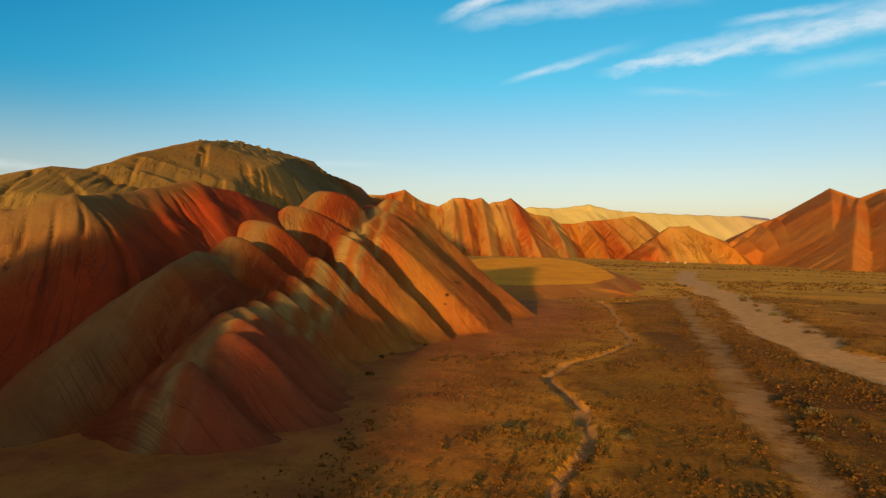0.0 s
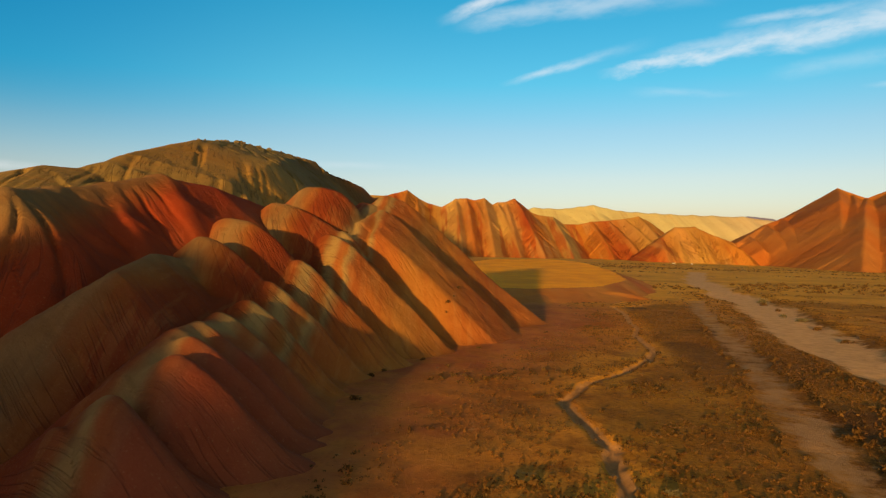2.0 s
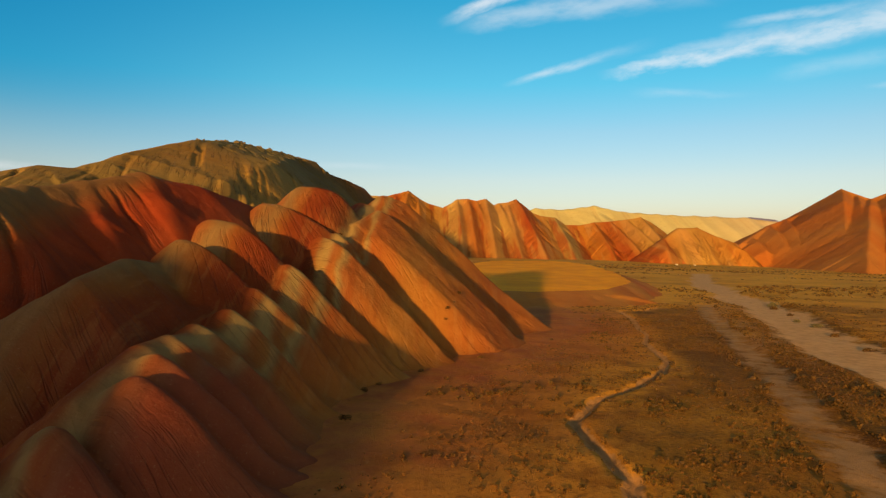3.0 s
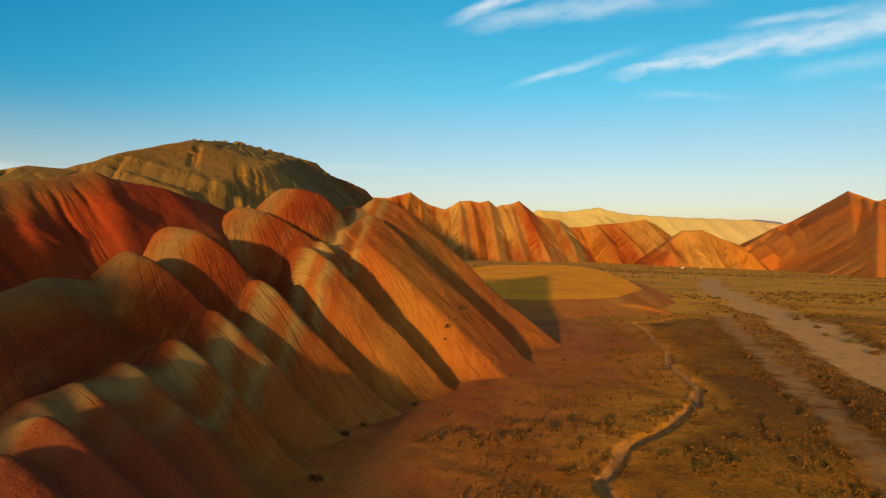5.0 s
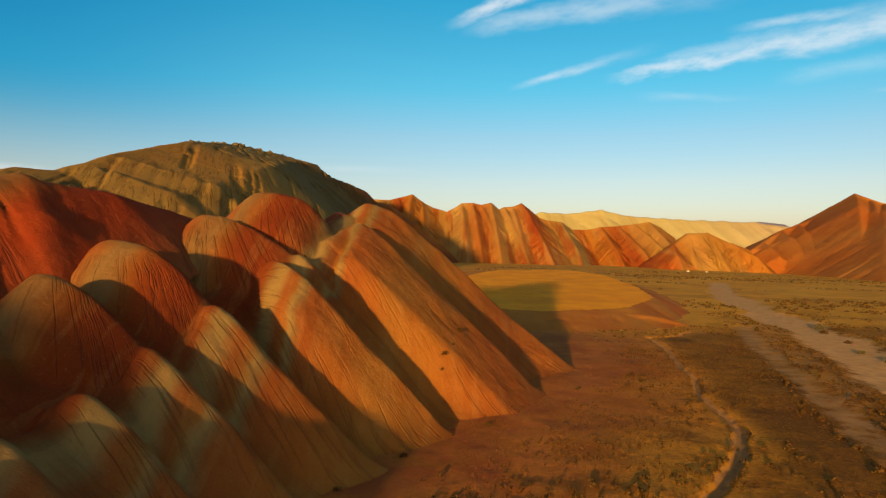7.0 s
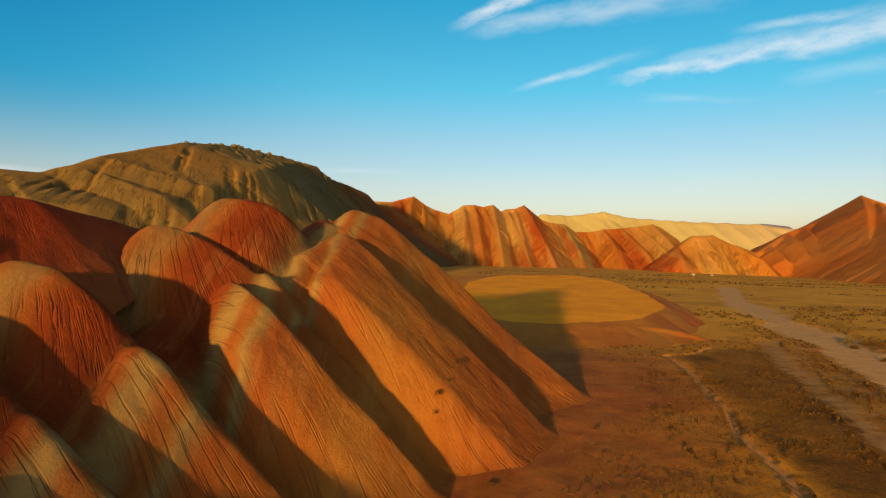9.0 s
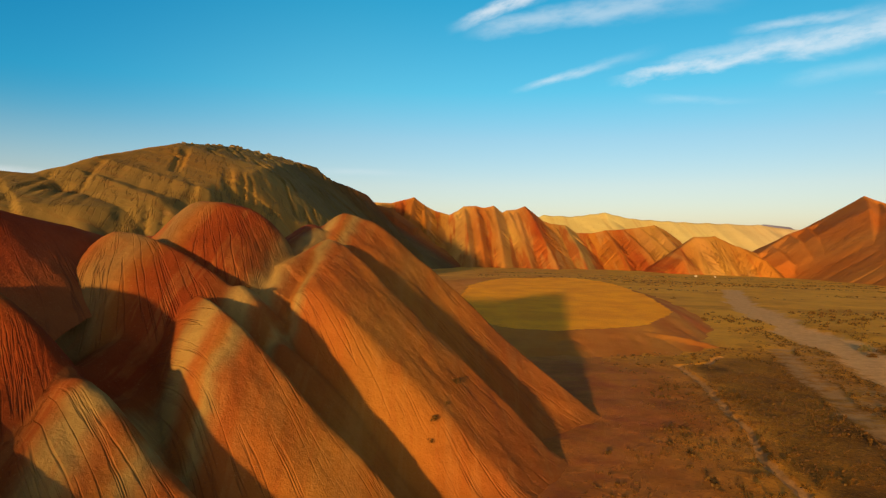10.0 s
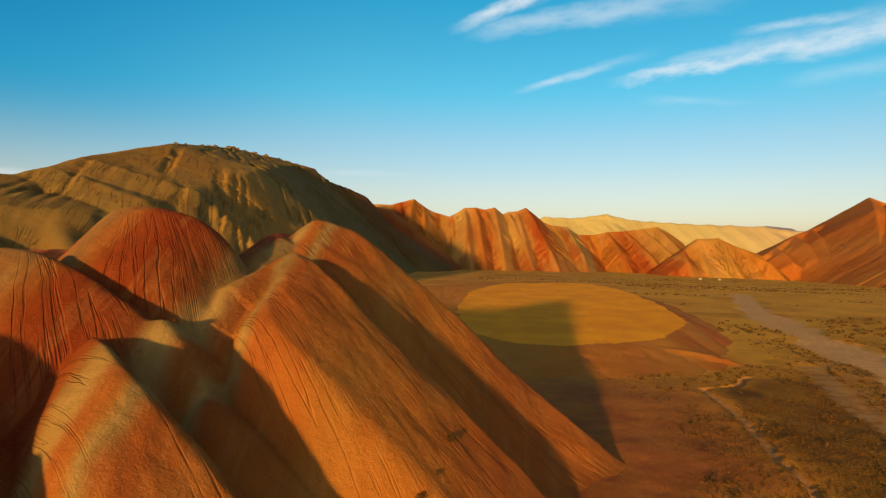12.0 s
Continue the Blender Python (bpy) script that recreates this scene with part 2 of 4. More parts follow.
def land(name, label, ridges, box, step, mat, blend=1.5, whole=False, category="hill", group="", talus=0.0):
    """A hill: an Empty at its base with one mesh for each of its ridges. ridges: points, slope right, slope left, rounding, rill depth, rill width."""
    x0, x1, y0, y1 = box
    xs, ys = np.arange(x0, x1, step), np.arange(y0, y1, step)
    gx, gy = np.meshgrid(xs, ys)
    h, which, flow, fallen, rilled = ridges_height(gx, gy, ridges, blend)
    if whole:
        which = np.searchsorted(np.array(() if whole is True else whole), gx)      # one piece, or pieces parted at the saddles
    base = plain(gx, gy)
    keep = h > base - 1.0 - 0.4 * step - 0.5 * talus
    if talus:
        h = smooth_max(h, base - 0.45, talus)      # washed-down clay rounds the foot into the plain
    extra = {"flow": flow, "fallen": fallen, "rilled": rilled}
    hill = tagged(new(name), label, category, group)
    cx, cy = 0.5 * (x0 + x1), 0.5 * (y0 + y1)
    hill.location = (cx, cy, float(plain(np.array(cx), np.array(cy))))
    for number, me in grid_mesh(xs, ys, h, keep, which, lambda n: "ridge", extra).items():
        ob = new("ridge", me)
        ob.parent = hill
        ob.matrix_parent_inverse = Matrix.Translation(-hill.location)
        me.materials.append(mat)
    return hill


# ---------------------------------------------------------------- materials
def clay_material(name, stops, lo, hi, axis, wobble, grain, height, fine=0.0, fine_scale=0.6, dark=(0.10, 0.03, 0.015), fall=None, redder=None, cut=0.30):
    """Banded clay: colour by the place across the beds (axis, in metres between lo and hi), grain and dirt at two scales."""
    m, q = material(name)
    pos = q.position()
    w = q.vec("DOT_PRODUCT", pos, axis)
    w = q.math("ADD", w, q.math("MULTIPLY", q.math("SUBTRACT", q.noise(pos, 1.0 / (wobble * 5), 5.0, 0.6), 0.5), wobble * 2.4))
    t = q.math("DIVIDE", q.math("SUBTRACT", w, lo), hi - lo, clamp=True)
    col = q.ramp(t, stops)
    if fine:
        line = q.noise(q.scaled(pos, (axis[0] * fine_scale, axis[1] * fine_scale, axis[2] * fine_scale)), 1.0, 3.0, 0.7)
        col = q.mix(q.math("MULTIPLY", q.band(line, 0.52, 0.62), fine), col, (0.46, 0.23, 0.06))
        col = q.mix(q.math("MULTIPLY", q.band(line, 0.46, 0.36), fine), col, (0.29, 0.040, 0.007))
    if redder:
        # the beds turn red along their strike, past y = redder
        sep = q.add("ShaderNodeSeparateXYZ")
        q.link(pos, sep.inputs[0])
        near = q.band(q.math("ADD", sep.outputs[1], q.math("MULTIPLY", q.noise(pos, 0.08, 4.0, 0.6), 22.0)), redder + 12.0, redder - 10.0)
        col = q.mix(q.math("MULTIPLY", near, q.band(w, -42.0, -38.0, 0.25, 0.85)), col, (0.22, 0.048, 0.020))
    patch = q.noise(pos, grain * 0.12, 5.0, 0.6)
    col = q.mix(q.band(patch, 0.35, 0.7, 0.0, 0.5), col, q.mix(1.0, col, (0.72, 0.58, 0.5), "MULTIPLY"))
    speck = q.noise(pos, grain * 3.0, 3.0, 0.7)
    col = q.mix(q.band(speck, 0.60, 0.78, 0.0, 0.5), col, dark)
    col = q.mix(q.band(speck, 0.42, 0.25, 0.0, 0.22), col, (0.45, 0.26, 0.10))
    bump = q.math("ADD", q.noise(pos, grain * 0.7, 6.0, 0.65), q.math("MULTIPLY", q.noise(pos, grain * 4.0, 4.0, 0.7), 0.35))
    if fall:
        # small runnels down the slope, closer than the modelled ones, their shade laid on as colour; fall: their
        # spacing, cut: how dark they are
        run = q.add("ShaderNodeCombineXYZ")
        q.put(run.inputs[0], q.math("DIVIDE", q.attr("flow"), fall))
        q.put(run.inputs[1], q.math("DIVIDE", q.attr("fallen"), fall * 14.0))
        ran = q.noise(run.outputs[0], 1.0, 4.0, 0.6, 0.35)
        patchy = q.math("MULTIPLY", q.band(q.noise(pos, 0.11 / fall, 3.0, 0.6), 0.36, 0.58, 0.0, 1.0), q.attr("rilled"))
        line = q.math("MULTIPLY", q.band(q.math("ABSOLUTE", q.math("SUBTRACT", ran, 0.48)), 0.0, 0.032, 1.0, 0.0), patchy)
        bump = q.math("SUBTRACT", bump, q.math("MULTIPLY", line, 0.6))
        # darkens the runnels' beds as shade would
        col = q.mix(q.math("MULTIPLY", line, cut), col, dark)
    q.surface(col, 0.97, bump, height, 0.06)
    return m


TAN, PALE = (0.25, 0.150, 0.045), (0.30, 0.188, 0.056)

STRIKE = (1.0, -0.107, 0.10)
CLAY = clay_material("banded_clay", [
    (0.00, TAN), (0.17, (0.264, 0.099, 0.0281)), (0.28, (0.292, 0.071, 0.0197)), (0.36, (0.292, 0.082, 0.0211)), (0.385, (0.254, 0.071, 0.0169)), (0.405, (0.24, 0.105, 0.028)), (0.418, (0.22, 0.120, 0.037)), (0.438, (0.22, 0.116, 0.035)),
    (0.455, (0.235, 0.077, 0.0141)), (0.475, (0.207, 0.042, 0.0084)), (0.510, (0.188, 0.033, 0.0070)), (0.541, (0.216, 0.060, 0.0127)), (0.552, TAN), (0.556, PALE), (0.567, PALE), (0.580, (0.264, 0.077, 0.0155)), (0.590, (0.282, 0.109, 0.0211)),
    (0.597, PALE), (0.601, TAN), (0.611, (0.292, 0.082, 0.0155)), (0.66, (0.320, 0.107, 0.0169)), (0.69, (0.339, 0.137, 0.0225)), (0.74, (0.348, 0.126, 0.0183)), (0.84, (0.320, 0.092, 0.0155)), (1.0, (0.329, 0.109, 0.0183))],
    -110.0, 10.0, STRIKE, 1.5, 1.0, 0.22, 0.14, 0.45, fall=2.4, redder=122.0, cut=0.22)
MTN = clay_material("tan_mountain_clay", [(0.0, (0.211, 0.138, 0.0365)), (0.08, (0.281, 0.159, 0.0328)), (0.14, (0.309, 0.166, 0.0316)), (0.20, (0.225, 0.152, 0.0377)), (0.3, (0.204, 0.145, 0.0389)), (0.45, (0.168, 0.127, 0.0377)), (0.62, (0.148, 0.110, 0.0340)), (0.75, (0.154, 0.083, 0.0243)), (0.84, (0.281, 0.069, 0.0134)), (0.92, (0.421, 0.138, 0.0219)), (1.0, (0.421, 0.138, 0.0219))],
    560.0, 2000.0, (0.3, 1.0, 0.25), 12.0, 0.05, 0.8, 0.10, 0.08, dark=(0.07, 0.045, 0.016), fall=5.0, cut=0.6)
FAR = clay_material("far_orange_clay", [(0.0, (0.40, 0.145, 0.017)), (0.10, (0.44, 0.25, 0.055)), (0.16, (0.40, 0.13, 0.017)), (0.27, (0.42, 0.17, 0.02)), (0.33, (0.46, 0.27, 0.065)), (0.39, (0.38, 0.11, 0.015)), (0.47, (0.43, 0.25, 0.055)), (0.53, (0.34, 0.080, 0.013)), (0.60, (0.40, 0.15, 0.018)), (0.66, (0.33, 0.22, 0.06)), (0.72, (0.42, 0.16, 0.018)), (0.80, (0.36, 0.095, 0.015)), (0.88, (0.42, 0.23, 0.045)), (1.0, (0.40, 0.15, 0.018))],
    -250.0, 900.0, (1.0, 0.06, -0.15), 20.0, 0.05, 3.0, 0.6, 0.022, fall=9.0)
RIGHT = clay_material("right_orange_clay", [(0.0, (0.438, 0.148, 0.0198)), (0.12, (0.388, 0.157, 0.0297)), (0.2, (0.400, 0.119, 0.0176)), (0.28, (0.431, 0.162, 0.0231)), (0.36, (0.394, 0.114, 0.0165)), (0.45, (0.413, 0.162, 0.0286)), (0.52, (0.431, 0.136, 0.0198)), (0.6, (0.388, 0.151, 0.0297)), (0.68, (0.400, 0.116, 0.0165)), (0.75, (0.375, 0.119, 0.0187)), (0.85, (0.431, 0.157, 0.0220)), (1.0, (0.438, 0.148, 0.0198))],
    500.0, 1700.0, (1.0, 0.15, -0.2), 80.0, 0.05, 3.0, 0.12, 0.02, fall=14.0)
YELLOW = clay_material("yellow_clay", [(0.0, (0.60, 0.50, 0.17)), (0.5, (0.60, 0.48, 0.18)), (0.8, (0.60, 0.44, 0.22)), (1.0, (0.60, 0.42, 0.28))],
    400.0, 2400.0, (1.0, 0.0, 0.0), 40.0, 0.02, 4.0, 0.2, 0.01)
# the mauve is distance haze mixed into the rock's colour
HAZE = clay_material("far_hazed_rock", [(0.0, (0.30, 0.29, 0.36)), (1.0, (0.32, 0.29, 0.36))], 0.0, 3000.0, (1.0, 0.0, 0.0), 40.0, 0.02, 4.0)
TERRACE = clay_material("terrace_earth", [(0.0, (0.50, 0.19, 0.022)), (0.35, (0.46, 0.155, 0.019)), (0.5, (0.50, 0.20, 0.026)), (0.62, (0.44, 0.14, 0.018)), (0.72, (0.46, 0.19, 0.028)), (0.8, (0.42, 0.11, 0.015)), (0.9, (0.46, 0.18, 0.03)), (1.0, (0.44, 0.14, 0.018))],
    10.0, 125.0, (1.0, -0.05, 0.0), 3.0, 0.6, 0.25)


# ---------------------------------------------------------------- ground
WASHES = {
    "dry_riverbed": ([(330, 860, 0), (231, 610, 0), (175, 420, 0), (150, 320, 0), (118, 230, 0), (100, 172, 0), (97, 140, 0), (104, 100, 0), (110, 40, 0), (120, -30, 0), (126, -90, 0)], 8.0, 1.0),
    "dry_wash": ([(128, 345, 0), (112, 300, 0), (88, 223, 0), (72, 170, 0), (57, 124, 0), (48, 95, 0), (41, 72, 0), (35, 40, 0), (28, 0, 0), (20, -60, 0)], 2.6, 0.3),
    "dirt_path": ([(96, 322, 0), (88, 308, 0), (74, 300, 0), (71, 270, 0), (62, 225, 0), (56, 203, 0), (52, 176, 0), (48, 165, 0), (37, 148, 0), (26, 136, 0), (20.5, 124, 0), (20, 111, 0), (22, 99, 0), (20.5, 86, 0), (17, 75, 0), (12, 65, 0), (6, 45, 0), (4, 15, 0), (-4, -50, 0)], 0.68, 0.75),
}


def wash_fields(x, y):
    out = {}
    for name, (pts, half, deep) in WASHES.items():
        d, side, run, _, _ = to_line(x + 3.0 * fbm(x / 14, y / 14, 21) + 0.8 * fbm(x / 3, y / 3, 22), y + 3.0 * fbm(x / 15, y / 15, 23), pts)
        wide = half * (0.75 + 0.9 * vnoise(run / 25, run * 0, 31))
        out[name] = np.clip(1.5 - d / wide, -1, 1)
    return out


def ground_height(x, y):
    z = plain(x, y)
    near = 1 - lin(np.hypot(x - 40, y - 160), 300, 900)
    z = z + near * (1.1 * fbm(x / 45, y / 45, 51) + 0.35 * fbm(x / 7, y / 7, 52) + 0.16 * fbm(x / 1.6, y / 1.6, 53, 2))
    f = wash_fields(x, y)
    for name, (pts, half, deep) in WASHES.items():
        z = z - deep * lin(f[name], -0.1, 0.7)
    return z


def spaced(stops):
    """Coordinates with a spacing for each stretch: (from, to, step)."""
    return np.concatenate([np.arange(a, b, s) for a, b, s in stops] + [[stops[-1][1]]])


m, q = material("dry_valley_floor")
pos = q.position()
wash = q.math("ADD", q.attr("wash"), q.math("MULTIPLY", q.math("SUBTRACT", q.noise(pos, 0.5, 5.0, 0.65), 0.5), 1.2))
wash = q.math("ADD", wash, q.math("MULTIPLY", q.math("SUBTRACT", q.noise(pos, 0.11, 4.0, 0.6), 0.52), 1.5))
clay_foot = q.attr("foot")
big = q.noise(pos, 0.022, 6.0, 0.6)
mid = q.noise(pos, 0.16, 5.0, 0.62)
tuft = q.noise(pos, 1.3, 4.0, 0.65)
col = q.mix(q.band(big, 0.38, 0.62), (0.66, 0.29, 0.025), (0.50, 0.19, 0.018))
col = q.mix(q.band(mid, 0.45, 0.68, 0.0, 0.7), col, (0.17, 0.058, 0.009))
col = q.mix(q.band(tuft, 0.5, 0.66, 0.0, 0.5), col, (0.12, 0.042, 0.008))
col = q.mix(q.band(tuft, 0.42, 0.25, 0.0, 0.6), col, (0.62, 0.28, 0.03))
rough_clay = q.mix(q.band(q.noise(pos, 0.09, 5.0, 0.6), 0.35, 0.65), (0.48, 0.155, 0.032), (0.33, 0.090, 0.024))
rough_clay = q.mix(q.band(tuft, 0.55, 0.7, 0.0, 0.35), rough_clay, (0.20, 0.06, 0.012))
col = q.mix(q.math("MULTIPLY", clay_foot, q.band(mid, 0.4, 0.65, 1.0, 0.6)), col, rough_clay)
field = q.mix(q.band(mid, 0.35, 0.62), (0.055, 0.022, 0.005), (0.13, 0.055, 0.009))
field = q.mix(q.band(tuft, 0.52, 0.64, 0.0, 0.7), field, (0.065, 0.026, 0.007))
field = q.mix(q.band(q.noise(pos, 2.6, 4.0, 0.7), 0.48, 0.34, 0.0, 0.38), field, (0.42, 0.18, 0.020))
col = q.mix(q.math("MULTIPLY", q.attr("grass"), q.band(tuft, 0.25, 0.5, 0.6, 1.0)), col, field)
col = q.mix(q.math("MULTIPLY", q.attr("open"), q.band(big, 0.35, 0.65, 0.8, 0.35)), col, (0.76, 0.37, 0.035))
bed = q.mix(q.band(q.noise(pos, 0.35, 6.0, 0.65), 0.35, 0.7), (0.70, 0.38, 0.135), (0.55, 0.285, 0.095))
sand = q.mix(q.band(q.noise(pos, 0.5, 6.0, 0.65), 0.35, 0.7), (0.53, 0.26, 0.080), (0.37, 0.175, 0.052))
trail = q.math("ADD", q.attr("trail"), q.math("MULTIPLY", q.math("SUBTRACT", q.noise(pos, 0.6, 5.0, 0.65), 0.5), 1.5))
trail = q.math("ADD", trail, q.math("MULTIPLY", q.math("SUBTRACT", q.noise(pos, 0.13, 4.0, 0.6), 0.5), 1.1))
col = q.mix(q.band(trail, 0.05, 0.5, 0.0, 0.95), col, sand)
gravel = q.math("ADD", q.attr("gravel"), q.math("MULTIPLY", q.math("SUBTRACT", q.noise(pos, 0.22, 6.0, 0.7), 0.57), 4.6))
gravel = q.math("ADD", gravel, q.math("MULTIPLY", q.math("SUBTRACT", q.noise(pos, 0.9, 4.0, 0.7), 0.5), 1.2))
col = q.mix(q.band(gravel, -0.15, 0.9, 0.0, 0.78), col, q.mix(q.band(mid, 0.35, 0.65), (0.50, 0.27, 0.10), (0.36, 0.19, 0.065)))
col = q.mix(q.band(wash, 0.15, 0.55), col, bed)
bump = q.math("ADD", q.math("MULTIPLY", tuft, 0.8), q.noise(pos, 5.0, 4.0, 0.7))
q.surface(col, 0.97, bump, 0.18, 0.05)
GROUND = m

xs = spaced([(-4800, -1200, 300), (-1200, -300, 60), (-300, -70, 8), (-70, 190, 0.9), (190, 420, 4), (420, 1500, 20), (1500, 4800, 110)])
ys = spaced([(-1500, -200, 100), (-200, -70, 10), (-70, 30, 1.4), (30, 420, 0.9), (420, 760, 3), (760, 2000, 20), (2000, 4900, 100)])
gx, gy = np.meshgrid(xs, ys)
gz = ground_height(gx, gy)
fields = wash_fields(gx, gy)
strongest = np.maximum.reduce(list(fields.values()))
groups = np.zeros(gx.shape, int)
names = ["ground", *WASHES]
for n, name in enumerate(WASHES, 1):
    groups[fields[name] > 0.25] = n
foot_line = [(-30, 60, 0), (-18, 95, 0), (-12, 120, 0), (-10, 142, 0), (2, 160, 0), (10, 180, 0), (36, 240, 0), (48, 290, 0)]
foot_d = to_line(gx, gy, foot_line)
foot = 1 - lin(foot_d[0] * np.where(foot_d[1] > 0, 1.0, 0.0) + 14 * fbm(gx / 12, gy / 12, 71), 6, 44)
path_d = to_line(gx, gy, WASHES["dirt_path"][0])
# dark grass grows on the river's side of the path
east = lin(-path_d[1] * path_d[0] + 5 * fbm(gx / 7, gy / 7, 79), 0, 7)
foot = foot * (1 - 0.8 * east)
bank_d = to_line(gx, gy, WASHES["dry_riverbed"][0])
bank = (1 - lin(bank_d[0] + 8 * fbm(gx / 8, gy / 8, 80), 8, 20)) * 0.9
patches = lin(fbm(gx / 34, gy / 34, 77) + 0.35 * fbm(gx / 7, gy / 7, 78), -0.16, 0.10)
wash_d = to_line(gx, gy, WASHES["dry_wash"][0])
past = lin(-wash_d[1] * wash_d[0] + 4 * fbm(gx / 6, gy / 6, 83), -2, 2)          # beyond the dry wash
sandy = past * lin(bank_d[1] * bank_d[0], -2, 4) * lin(gy, 130, 220) * (1 - lin(gy, 350, 420))
grass = np.maximum(east * (1 - past) * (1 - lin(gy, 305, 335)) * (0.6 + 0.4 * patches) * (0.62 + 0.38 * lin(gy, 150, 215)), 0.95 * past * (0.55 + 0.45 * patches) * (1 - 0.5 * sandy) * (1 - lin(gx + 0.12 * gy, 105, 185)) * (1 - lin(gy, 315, 350)))
grass = np.maximum(grass, np.maximum(bank * lin(fbm(gx / 11, gy / 11, 82), -0.12, 0.12), 0.6 * patches * lin(gx, 110, 200) * (1 - lin(gy, 400, 900))))
for number, me in grid_mesh(xs, ys, gz, np.ones(gx.shape, bool), groups, lambda n: names[n], {"wash": fields["dry_riverbed"], "trail": np.maximum(fields["dirt_path"], 0.34 * sandy - 0.15), "gravel": fields["dry_wash"], "foot": foot, "grass": grass, "open": lin(gy, 270, 430)}).items():
    me.materials.append(GROUND)
    ob = tagged(new(names[number], me), {"ground": "dry ochre valley floor with scrub and cracked clay", "dry_riverbed": "wide pale dry riverbed of sand and gravel",
                                         "dry_wash": "narrow pale dry wash between scrub", "dirt_path": "winding pale dirt path through dry grass"}[names[number]], names[number].replace("_", " "), kind="structure")

